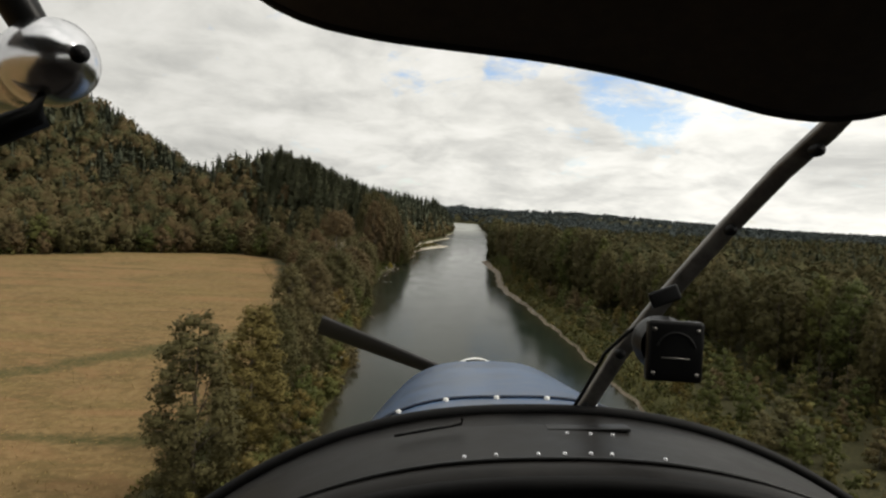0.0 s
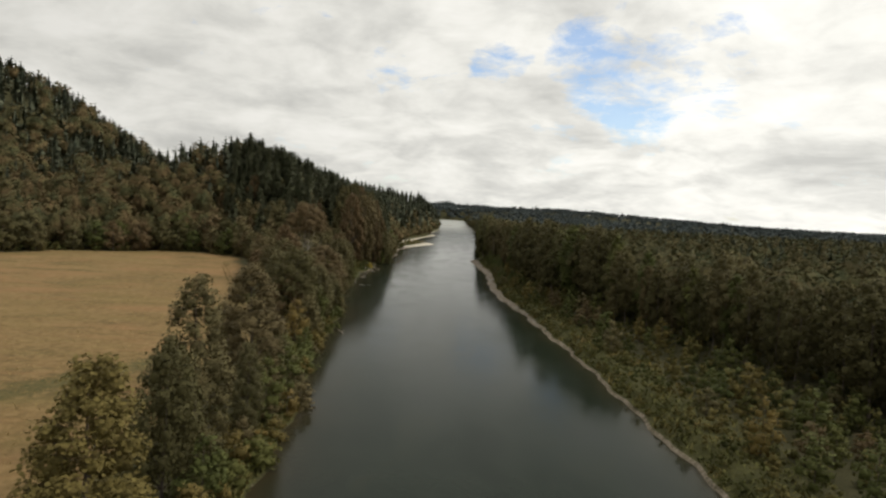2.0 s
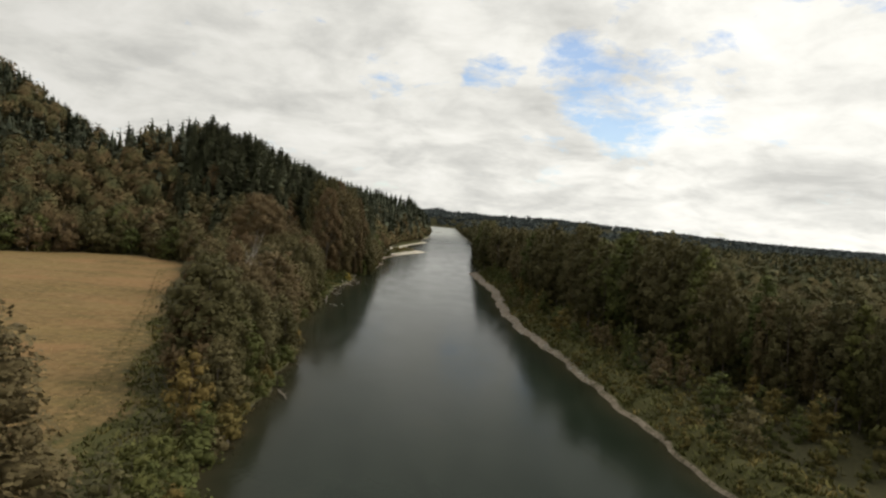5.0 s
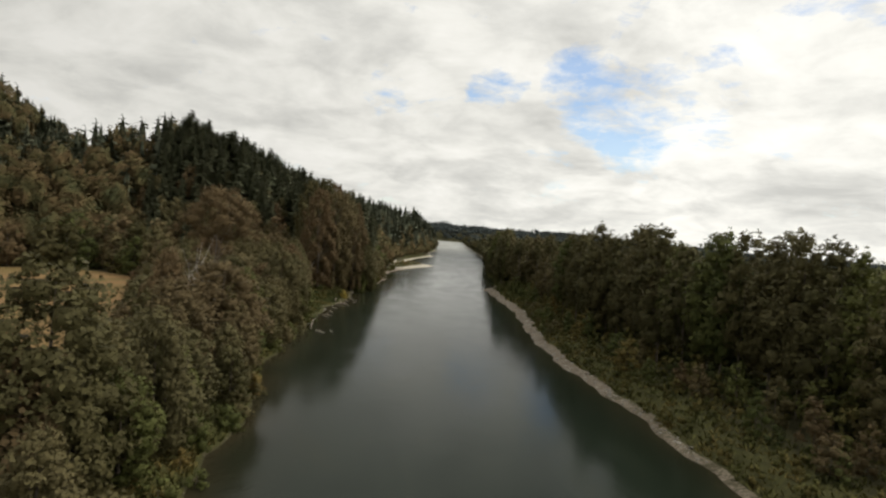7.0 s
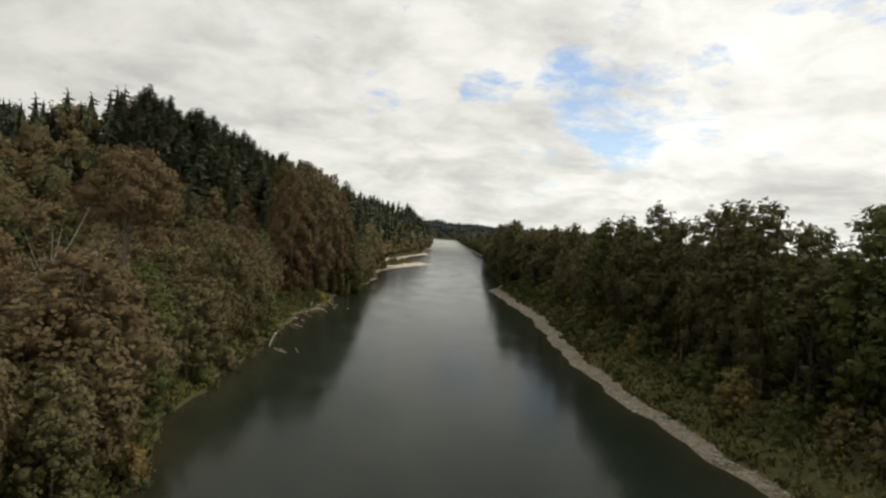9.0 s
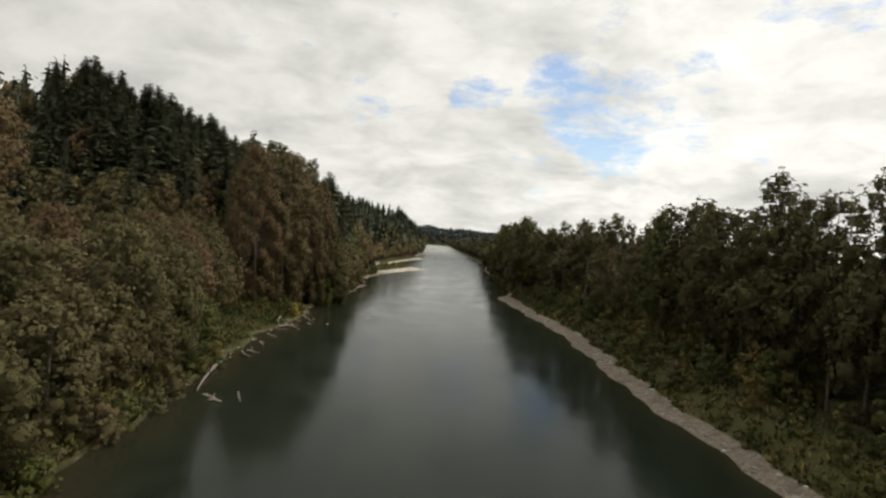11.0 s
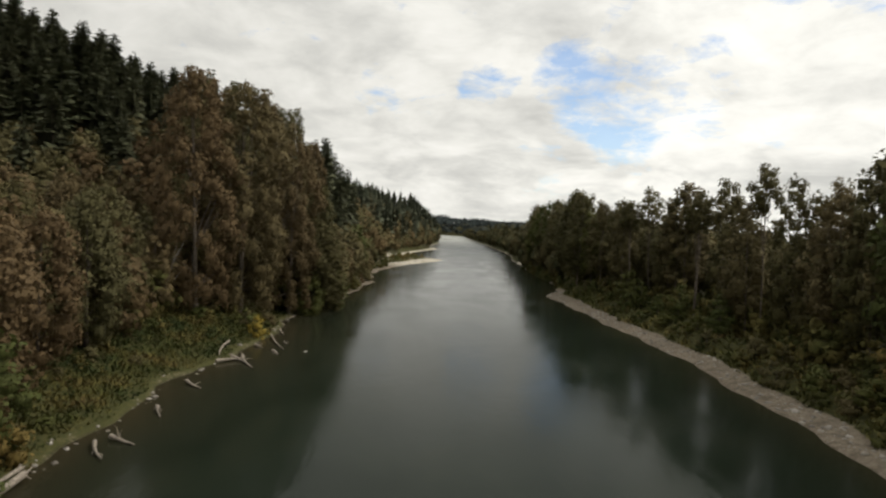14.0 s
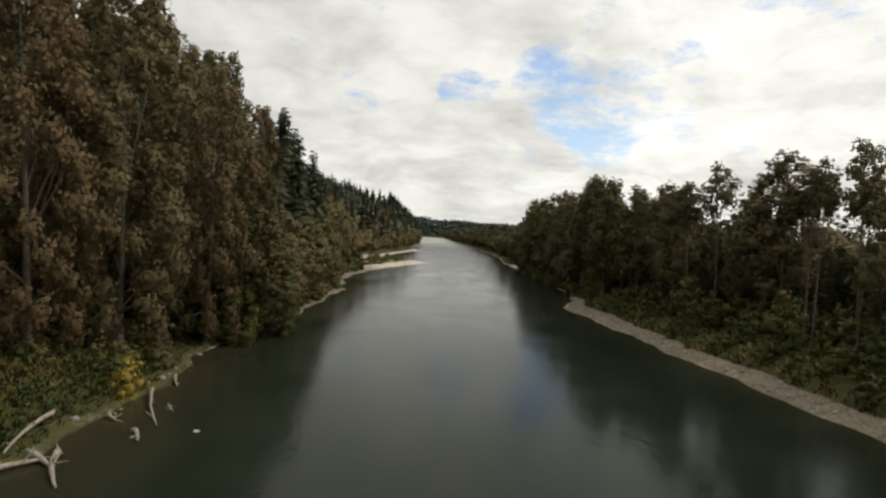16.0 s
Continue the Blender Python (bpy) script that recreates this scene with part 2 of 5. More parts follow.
    for i, v in enumerate((738.0, 775.0, 0.0, 0.75)):
        reach.inputs[i + 1].default_value = v
    along = nt.nodes.new("ShaderNodeSeparateXYZ")
    nt.links.new(p, along.inputs[0])
    nt.links.new(along.outputs[1], reach.inputs[0])
    gravel = mix(nt, reach.outputs[0], gravel, ramp(nt, bunch, [(0.35, (0.30, 0.265, 0.20)), (0.6, (0.62, 0.58, 0.48))]))

    def edge(value, loose=0.8, soft=0.1):
        wob = math_node(nt, "ADD", value, math_node(nt, "MULTIPLY", math_node(nt, "SUBTRACT", math_node(nt, "MULTIPLY", math_node(nt, "ADD", fine, bunch), 0.5), 0.5), loose))
        return ramp(nt, wob, [(0.5 - soft, (0, 0, 0)), (0.5 + soft, (1, 1, 1))])

    c = mix(nt, edge(sep.outputs[2]), floor, lush)
    c = mix(nt, edge(sep.outputs[1], 1.5, 0.28), c, dry)
    c = mix(nt, edge(sep.outputs[0]), c, gravel)
    finish(nt, c, 0.95, bump=math_node(nt, "ADD", fine, math_node(nt, "MULTIPLY", grain, 0.4)), strength=0.8, distance=0.25, spec=0.15)
    return m


def water_material():
    m, nt = material("river_water")
    p = position(nt)
    flow = nt.nodes.new("ShaderNodeMapping")
    flow.inputs["Scale"].default_value = (1.0, 0.45, 1.0)
    nt.links.new(p, flow.inputs["Vector"])
    ripple = noise_tex(nt, flow.outputs[0], 0.9, 5, 0.6, 0.4)
    swirl = noise_tex(nt, flow.outputs[0], 0.10, 4, 0.55, 0.8)
    height = math_node(nt, "ADD", math_node(nt, "MULTIPLY", ripple, 0.55), math_node(nt, "MULTIPLY", swirl, 1.2))
    bed = ramp(nt, swirl, [(0.36, (0.0088, 0.0135, 0.0088)), (0.55, (0.0116, 0.0170, 0.0114)), (0.7, (0.0148, 0.0192, 0.0124))])
    shallow = nt.nodes.new("ShaderNodeVertexColor")
    shallow.layer_name = "depth"
    ragged = math_node(nt, "MULTIPLY", shallow.outputs[0], math_node(nt, "ADD", swirl, 0.5))
    bed = mix(nt, math_node(nt, "MULTIPLY", ragged, 0.9, True), bed, (0.032, 0.026, 0.014))
    rough = ramp(nt, swirl, [(0.35, (0.08,) * 3), (0.65, (0.16,) * 3)])
    along = nt.nodes.new("ShaderNodeSeparateXYZ")
    nt.links.new(p, along.inputs[0])
    riffle = nt.nodes.new("ShaderNodeMapRange")
    for i, v in enumerate((620.0, 1500.0, 0.0, 0.26)):
        riffle.inputs[i + 1].default_value = v
    nt.links.new(along.outputs[1], riffle.inputs[0])
    rough = math_node(nt, "ADD", rough, riffle.outputs[0])
    # foaming water on the shallow far reach, with sky reflection painted in as pale
    foam_sheen = nt.nodes.new("ShaderNodeMapRange")
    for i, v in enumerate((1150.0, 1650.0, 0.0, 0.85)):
        foam_sheen.inputs[i + 1].default_value = v
    nt.links.new(along.outputs[1], foam_sheen.inputs[0])
    bed = mix(nt, math_node(nt, "MULTIPLY", foam_sheen.outputs[0], ramp(nt, ripple, [(0.35, (0.35,) * 3), (0.6, (1.0,) * 3)])), bed, (0.42, 0.43, 0.40))
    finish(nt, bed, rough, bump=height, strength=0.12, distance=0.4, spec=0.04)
    return m


LAND, WATER = ground_material(), water_material()


def stone_material():
    m, nt = material("river_stone")
    n = noise_tex(nt, position(nt), 5.0, 4, 0.6)
    base = ramp(nt, island_random(nt), [(0.0, (0.12, 0.105, 0.09)), (0.6, (0.26, 0.235, 0.20)), (1.0, (0.42, 0.39, 0.35))])
    finish(nt, mix(nt, math_node(nt, "MULTIPLY", n, 0.5), base, (0.12, 0.11, 0.09)), 0.85, bump=n, strength=0.3)
    return m


STONE = stone_material()

# ---------------------------------------------------------------- plan of the valley
BANK_Y = [-2000, 0, 141, 194, 223, 242, 272, 319, 352, 440, 470, 486, 505, 531, 552, 580, 640, 679, 700, 725, 745, 760, 800, 825, 840, 856, 880, 905, 960, 1020, 1075, 1095, 1115, 1150, 1250, 1340, 1400, 1425, 1450, 1500, 1700, 2000, 2200, 2500, 2800, 5200]
BANK_L = [-20, -20, -21, -21, -25, -26, -25, -25.5, -32, -31, -31, -28, -25, -26, -25, -20, -15, -18, -17, -12, -8, -5, 10, 21, 25, 20, 6, 2, 8, 22, 36, 38, 30, 28, 40, 51, 55, 45, 10, -30, -60, -80, -150, -700, -1500, -3500]
SIDE_Y = [-2000, 0, 160, 246, 306, 326, 376, 423, 452, 504, 539, 584, 605, 620, 632, 655, 792, 848, 880, 965, 1063, 1189, 1330, 1480, 1800, 2200, 2440, 2520, 2600, 2700, 2900, 5200]
SIDE_R = [53, 53, 54, 54, 51, 51, 46.5, 46.5, 49, 53, 52, 52, 51, 54, 60, 66, 76, 82, 84, 97, 106, 114, 123, 129, 147, 172, 188, 130, -200, -700, -1500, -3300]

def bank_l(y):
    return np.interp(y, BANK_Y, BANK_L) + 0.7 * np.sin(y * 0.21) + 0.4 * np.sin(y * 0.53 + 1)


def bank_r(y):
    return np.interp(y, SIDE_Y, SIDE_R) + 0.6 * np.sin(y * 0.19 + 2) + 0.4 * np.sin(y * 0.47)


def field_edge(y):
    """The dry meadow's side towards the river's trees."""
    return np.interp(y, [-300, 100, 130, 180, 228, 250, 283, 342, 376, 430, 507, 560], [-44, -40, -41, -41.5, -38.5, -44, -52, -70, -82, -95, -118, -130]) + 1.5 * np.sin(y * 0.13)


def field_end(x):
    """The meadow's far side, under the hill."""
    return np.interp(x, [-900, -450, -330, -262, -225, -175, -122, -90], [330, 360, 400, 450, 500, 530, 512, 495]) + 3 * np.sin(x * 0.07)


def wobble(x, y):
    return (np.sin(x * 0.031 + 1.3) * np.cos(y * 0.027) + 0.5 * np.sin(x * 0.083 + y * 0.061) + 0.25 * np.sin(x * 0.19 - y * 0.23 + 2))


def smooth(a, b, v):
    s = np.clip((v - a) / (b - a), 0, 1)
    return s * s * (3 - 2 * s)


def beach_l(y):
    ragged = 1 + 0.75 * np.sin(np.asarray(y) * 0.37) * np.sin(np.asarray(y) * 0.113 + 1)
    return np.where(np.asarray(y) < 720, ragged, 1) * np.interp(y, [0, 300, 400, 470, 540, 560, 615, 626, 645, 656, 735, 752, 775, 800, 825, 840, 856, 880, 905, 960, 1020, 1075, 1095, 1115, 1150, 1400, 1440],
                                                                     [0.4, 0.5, 0.8, 1.0, 1.0, 0.5, 0.4, 2.4, 2.4, 0.4, 0.8, 7, 13, 22, 31, 34, 27, 11, 5, 2, 3, 7, 6, 2, 1.5, 1.0, 0.8])


def beach_r(y):
    return np.interp(y, [0, 250, 330, 400, 450, 560, 605, 625, 640, 790, 825, 855], [0.5, 0.9, 2.8, 3.8, 4.5, 5.0, 7, 5, 0.4, 0.4, 7, 0.4])


def land(x, y):
    """Height of the ground."""
    x, y = np.asarray(x, float), np.asarray(y, float)
    dl, dr = bank_l(y) - x, x - bank_r(y)
    out = np.full(np.broadcast(x, y).shape, -1.4)
    bl, br = beach_l(y), beach_r(y)
    grassy = smooth(425, 450, y) * (1 - smooth(535, 560, y))
    left = 0.9 * smooth(-0.6, 1.0, dl / bl) * np.minimum(1, bl / 3 + 0.4) - 0.25
    left = left + (2.3 + 0.3 * grassy) * smooth(0, 1, (dl - bl) / (5 + 17 * grassy)) + 0.3 * wobble(x * 2, y * 2) * smooth(2, 20, dl)
    # the ridge above the river, the knoll, and the big hill behind the meadow
    crest = np.interp(y, [470, 525, 570, 620, 700, 1000, 1250, 1370, 1410, 1440, 1475], [0, 8, 46, 69, 65, 53, 50, 45, 34, 14, 0])
    line = np.interp(y, [500, 620, 700, 1000, 1200, 1300, 1370, 1440], [-150, -140, -125, -105, -62, -30, 4, 22])
    ridge = crest * np.where(x > line, np.clip((bank_l(y) - bl - 3 - x) / np.maximum(bank_l(y) - bl - 3 - line, 10), 0, 1) ** 0.78, 0.35 + 0.65 * np.exp(-((x - line) / 120) ** 2))
    big = 134 * np.exp(-(((x + 470) / 190) ** 2 + ((y - 800) / 200) ** 2)) + 95 * np.exp(-(((x + 820) / 330) ** 2 + ((y - 700) / 260) ** 2))
    behind = smooth(0, 90, y - field_end(x))
    left = left + np.maximum(ridge, big * behind) * np.where(x > -105, 1, behind)
    right = 0.9 * smooth(-0.6, 1.0, dr / br) - 0.25 + 2.6 * smooth(0, 1, (dr - br) / 5) + 0.3 * wobble(x * 2, y * 2) * smooth(3, 20, dr)
    far = 36 * smooth(2150, 2900, np.hypot(x * 0.7, y)) * (1 - smooth(3300, 4200, np.hypot(x * 0.7, y))) * (1 + 0.35 * wobble(x * 0.15, y * 0.1)) * smooth(20, 260, np.maximum(dl, dr)) * (1 - 0.8 * smooth(0.25, 0.6, x / np.maximum(y, 1)))
    out = np.where(dl > -1.5, np.maximum(out, left), out)
    out = np.where(dr > -1.5, np.maximum(out, right), out)
    return out + np.maximum(far, 0)


# ---------------------------------------------------------------- mesh tools
def leaf_mesh(name, verts, ways, mats):
    """Loose leaf quads whose shading follows the rounded mass that they belong to: ways holds a way outward for each corner."""
    verts, ways = np.asarray(verts, float).reshape(-1, 4, 3), np.asarray(ways, float).reshape(-1, 4, 3)
    front = np.cross(verts[:, 1] - verts[:, 0], verts[:, 2] - verts[:, 1])
    back = (front * ways[:, 0]).sum(-1) < 0
    verts[back], ways[back] = verts[back][:, ::-1], ways[back][:, ::-1]
    me = mesh_of(name, verts.reshape(-1, 3), np.arange(4 * len(verts)).reshape(-1, 4), mats, True)
    me.normals_split_custom_set_from_vertices(ways.reshape(-1, 3).tolist())
    return me


def mesh_of(name, verts, faces, mats, smooth_faces=False):
    verts, faces = np.asarray(verts, np.float32), np.asarray(faces, np.int32)
    me = bpy.data.meshes.new(name)
    n, k = faces.shape
    me.vertices.add(len(verts))
    me.vertices.foreach_set("co", verts.ravel())
    me.loops.add(n * k)
    me.loops.foreach_set("vertex_index", faces.ravel())
    me.polygons.add(n)
    me.polygons.foreach_set("loop_start", np.arange(0, n * k, k, dtype=np.int32))
    if smooth_faces:
        me.polygons.foreach_set("use_smooth", np.ones(n, bool))
    me.update(calc_edges=True)
    for m in mats:
        me.materials.append(m)
    return me


def joined(pieces):
    """Several (verts, faces) as one."""
    verts, faces, at = [], [], 0
    for v, f in pieces:
        verts.append(v)
        faces.append(np.asarray(f) + at)
        at += len(v)
    return np.concatenate(verts), np.concatenate(faces)


def part(name, data, parent, label=""):
    ob = new(name, data)
    ob.parent = parent
    return tagged(ob, label)


def unit(v):
    return v / np.maximum(np.linalg.norm(v, axis=-1, keepdims=True), 1e-6)


def tube(points, radii, sides=6):
    """A bent, tapered limb as quads."""
    points, radii = np.asarray(points, float), np.asarray(radii, float)
    way = unit(np.gradient(points, axis=0))
    ref = np.where(np.abs(way[:, 2:3]) > 0.9, [[1.0, 0, 0]], [[0, 0, 1.0]])
    a = unit(np.cross(way, ref))
    b = np.cross(way, a)
    ang = np.linspace(0, 2 * np.pi, sides, endpoint=False)
    rings = points[:, None] + radii[:, None, None] * (np.cos(ang)[None, :, None] * a[:, None] + np.sin(ang)[None, :, None] * b[:, None])
    i = np.arange(len(points) - 1)[:, None] * sides
    j = np.arange(sides)[None]
    j2 = (j + 1) % sides
    faces = np.stack([i + j, i + j2, i + sides + j2, i + sides + j], -1).reshape(-1, 4)
    return rings.reshape(-1, 3), faces


def sprays(centre, out, size, rng, droop=0.25, slim=0.42, jitter=0.7):
    """Leaf sprays: one bent kite at each centre, that faces more or less outward; corners and ways."""
    n = len(centre)
    normal = unit(out + jitter * rng.normal(size=(n, 3)) + [0, 0, 0.35])
    tip = rng.normal(size=(n, 3)) + out * 0.6 - [0, 0, droop]
    tip = unit(tip - normal * (tip * normal).sum(-1, keepdims=True))
    side = np.cross(normal, tip)
    s = np.asarray(size).reshape(-1, 1) * np.ones((n, 1))
    v = np.stack([centre - tip * s * 0.5, centre + side * s * slim + normal * s * 0.12 * rng.uniform(-1, 1, (n, 1)),
                  centre + tip * s * 0.55 - normal * s * 0.1, centre - side * s * slim + normal * s * 0.12 * rng.uniform(-1, 1, (n, 1))], 1)
    return v.reshape(-1, 3), np.repeat(unit(out + 0.6 * normal), 4, 0)


def lump_shell(rng, centre, radii, cells):
    """The dense inside of one lump of foliage: a small uneven ball of quads."""
    k = np.linspace(-1, 1, cells + 1)
    a, b = np.meshgrid(k, k)
    quads = []
    for axis in range(3):
        for sign in (-1, 1):
            g = unit(np.stack([np.full_like(a, sign), a, b], -1)[..., [(3 - axis) % 3, (4 - axis) % 3, (5 - axis) % 3]])
            quads.append(np.stack([g[:-1, :-1], g[:-1, 1:], g[1:, 1:], g[1:, :-1]], 2).reshape(-1, 3))
    way = np.concatenate(quads)
    return centre + way * radii * (1 + 0.06 * np.sin(way @ [5.0, 7.0, 3.0] + rng.uniform(0, 6)))[:, None], way


def crown_points(rng, h, w, low, lobes, count, swell=0.21, tall=0.9, widest=0.42, cells=1):
    """An egg-shaped crown of overlapping lumps: their centres, leaf places and outward ways on the outside, and the lumps' dense insides."""
    s = (np.arange(lobes) + rng.uniform(0.1, 0.9, lobes)) / lobes
    s = 0.06 + 0.90 * s
    girth = np.where(s < widest, 0.62 + 0.38 * np.sin(0.5 * np.pi * s / widest), np.cos(0.5 * np.pi * (s - widest) / (1.04 - widest)) ** 0.62)
    turn = np.arange(lobes) * 2.4 + rng.uniform(-0.5, 0.5, lobes)
    rad = w * swell * (0.55 + 0.5 * girth) * rng.uniform(0.75, 1.25, lobes)
    off = np.maximum(girth * w / 2 - rad * 0.9, 0) * rng.uniform(0.65, 1.12, lobes)
    c = np.stack([np.cos(turn) * off, np.sin(turn) * off, h * (low + (1 - low) * s) - rad * tall * s], 1)
    ball = rad[:, None] * [1, 1, tall]
    which = rng.choice(lobes, 4 * count, p=rad ** 2 / (rad ** 2).sum())
    axis = np.array([0, 0, h * (low + (1 - low) * 0.35)])
    out = unit(rng.normal(size=(len(which), 3)) + 0.5 * unit(c - axis)[which] + [0, 0, 0.2])
    p = c[which] + out * ball[which] * rng.uniform(0.74, 1.0, (len(which), 1)) * (1 + 0.28 * rng.random((len(which), 1)) ** 2)
    inside = (np.linalg.norm((p[:, None] - c[None]) / ball[None], axis=-1) < 0.73).sum(1)
    keep = np.where(inside < 1)[0][:count]
    shells = [lump_shell(rng, c[k], ball[k] * 0.72, cells) for k in range(lobes)]
    inner = np.concatenate([v for v, _ in shells]), np.concatenate([n for _, n in shells])
    way = unit(out[keep] * 0.75 + 0.5 * unit(p[keep] - axis) + [0, 0, 0.12])
    return c, p[keep], way, inner


def limbs(rng, h, centres, girth, count, low):
    lean = rng.normal(size=2) * 0.02 * h
    spine = np.array([[lean[0] * s * s, lean[1] * s * s, s * h * 0.9 - 0.8] for s in np.linspace(0, 1, 7)])
    pieces = [tube(spine, girth * (1 - 0.86 * np.linspace(0, 1, 7)) * np.array([1.35, 1, 1, 1, 1, 1, 1]), 7)]
    for c in centres[rng.permutation(len(centres))[:count]]:
        s = np.clip(c[2] / h * rng.uniform(0.55, 0.8), 0.12, 0.8)
        root = np.array([lean[0] * s * s, lean[1] * s * s, s * h * 0.9 - 0.8])
        mid = root * 0.5 + c * 0.5 + [0, 0, 0.06 * h * rng.uniform(-0.3, 1)]
        g = girth * (1 - 0.8 * s) * 0.45
        pieces.append(tube([root, root * 0.4 + mid * 0.6, mid * 0.5 + c * 0.5, c], [g, g * 0.75, g * 0.5, g * 0.12], 5))
    return joined(pieces)


PROTO = {}


def broadleaf(kind, seed, h, w, low, lobes, leaves, size, swell=0.21, droop=0.25, girth=0.3, count=8, tall=0.9, widest=0.42, bark=BARK, slim=0.42, cells=1):
    rng = np.random.default_rng(seed)
    c, p, out, inner = crown_points(rng, h, w, low, lobes, leaves, swell, tall, widest, cells)
    wood = limbs(rng, h, c, girth, count, low)
    v, n = sprays(p, out, size * rng.uniform(0.6, 1.25, len(p)), rng, droop, slim)
    PROTO.setdefault(kind, []).append((mesh_of("trunk", *wood, [bark], True), leaf_mesh("crown", np.concatenate([v, inner[0]]), np.concatenate([n, inner[1]]), [LEAF_OLIVE])))


def conifer_sprays(rng, h, w, whorls, per, low=0.08, double=True):
    z = np.linspace(low, 0.985, whorls)
    zz = np.repeat(z, per) + rng.normal(size=whorls * per) * 0.012
    zz = np.minimum(zz, 0.99)
    ang = rng.uniform(0, 2 * np.pi, len(zz))
    reach = (w / 2) * np.clip(1.03 - zz, 0.02, 1) ** 0.48 * rng.uniform(0.5, 1.2, len(zz)) * np.where(zz < 0.25, 0.8 + 0.8 * zz, 1)
    out = np.stack([np.cos(ang), np.sin(ang), -0.32 - 0.25 * rng.random(len(zz)) + 0.5 * zz], 1)
    side = np.stack([-np.sin(ang), np.cos(ang), np.zeros(len(zz))], 1)
    root = np.stack([np.zeros(len(zz)), np.zeros(len(zz)), zz * h], 1)
    v, f = [], []
    for k, (a, b, wide) in enumerate(((0.02, 1.0, 0.19), (0.3, 0.82, 0.25)) if double else ((0.02, 1.0, 0.46),)):
        tilt = side + np.array([0, 0, 1.0]) * (rng.uniform(-0.7, 0.7, (len(zz), 1)))
        r = reach[:, None]
        q = np.stack([root + out * r * a, root + out * r * (a * 0.5 + b * 0.5) + tilt * r * wide + [0, 0, 0], root + out * r * b - np.array([0, 0, 0.08]) * r,
                      root + out * r * (a * 0.45 + b * 0.55) - tilt * r * wide], 1)
        v.append(q.reshape(-1, 3))
    v = np.concatenate(v)
    ways = unit(np.stack([np.cos(ang), np.sin(ang), 0.35 + 0.5 * rng.random(len(zz))], 1))
    return v, np.tile(np.repeat(ways, 4, 0), (len(v) // (4 * len(zz)), 1))


def conifer(kind, seed, h, w, whorls, per, low=0.08):
    rng = np.random.default_rng(seed)
    leaf = conifer_sprays(rng, h, w, whorls, per, low)
    heart = np.array([(r * h * math.cos(a), r * h * math.sin(a), z * h) for a in (0.3, 1.35, 2.4) for r, z in ((0, 0.15), (0.075, 0.55), (0, 0.99), (-0.075, 0.55))])
    leaf = np.concatenate([leaf[0], heart]), np.concatenate([leaf[1], unit(heart * [1, 1, 0] + [0, 0.01, 0.3])])
    spine = np.array([[0, 0, s * h * 0.9 - 0.8 * (1 - s)] for s in np.linspace(0, 1, 5)])
    wood = tube(spine, 0.016 * h * (1 - 0.95 * np.linspace(0, 1, 5)), 6)
    PROTO.setdefault(kind, []).append((mesh_of("trunk", *wood, [BARK], True), leaf_mesh("crown", *leaf, [NEEDLES])))


def make_prototypes():
    for s in range(4):      # near riverside trees, full of fine sprays
        broadleaf("broad", 10 + s, 20, 13, 0.03, 46, 3900, 0.56, 0.15, cells=1)
    for s in range(3):
        broadleaf("tall", 20 + s, 24, 9.5, -0.02, 56, 6500, 0.42, 0.155, cells=1, widest=0.36)
    for s in range(2):      # vine-hung giants
        broadleaf("giant", 30 + s, 42, 19, -0.02, 120, 10500, 0.80, 0.095, droop=1.1, girth=0.5, count=14, tall=1.0, slim=0.30, widest=0.5, cells=1)
    for s in range(4):      # trees of the second row
        broadleaf("round", 40 + s, 18, 12, 0.02, 13, 440, 1.2, 0.22, count=4)
    for s in range(4):      # maples close to the river
        broadleaf("maple", 90 + s, 18, 11.5, -0.01, 30, 1300, 0.80, 0.17, count=4)
    for s in range(4):      # cottonwoods with bare lower trunks
        broadleaf("cottonwood", 50 + s, 32, 11.5, 0.10 + 0.04 * s, 30, 1350, 0.86, 0.17, girth=0.26, count=5, tall=1.1)
    for s in range(1):      # a flat-topped old tree on bare pale limbs
        broadleaf("umbrella", 37 + s, 42, 22, 0.60, 46, 4200, 0.62, 0.13, girth=0.36, count=11, tall=0.7, widest=0.45, bark=GREY_BARK)
    for s in range(3):      # slim trees that carry their leaves high up
        broadleaf("poplar", 55 + s, 34, 8.0, 0.62 + 0.04 * s, 12, 620, 0.80, 0.20, girth=0.24, count=5, tall=1.0)
    for s in range(3):
        broadleaf("shrub", 60 + s, 5, 6, -0.15, 7, 150, 0.62, 0.24, girth=0.08, count=3)
    for s in range(3):
        broadleaf("sapling", 70 + s, 10, 6, 0.0, 11, 360, 0.62, 0.22, girth=0.14, count=4)
    for s in range(4):
        conifer("fir", 80 + s, 30, 12.5, 36, 12)


make_prototypes()
TREE_LABEL = {
    "broad": ("broad-crowned riverside tree in dull early autumn leaf", "tree"), "tall": ("tall narrow riverside tree with loose olive foliage", "tree"),
    "giant": ("huge old tree hung with brown vines over the bank", "tree"), "round": ("round-crowned maple in olive and russet leaf", "tree"), "maple": ("dense riverside maple turning brown and olive", "tree"),
    "cottonwood": ("tall dark cottonwood with a pale bare lower trunk", "tree"), "shrub": ("low leafy willow shrub on the river bank", "shrub"), "umbrella": ("old flat-topped tree in brown leaf on bare pale limbs", "tree"), "poplar": ("slim cottonwood with a bare trunk and a high crown", "tree"),
    "sapling": ("young bushy alder on the flood plain", "tree"), "fir": ("dark green fir with drooping layered branches", "tree")}
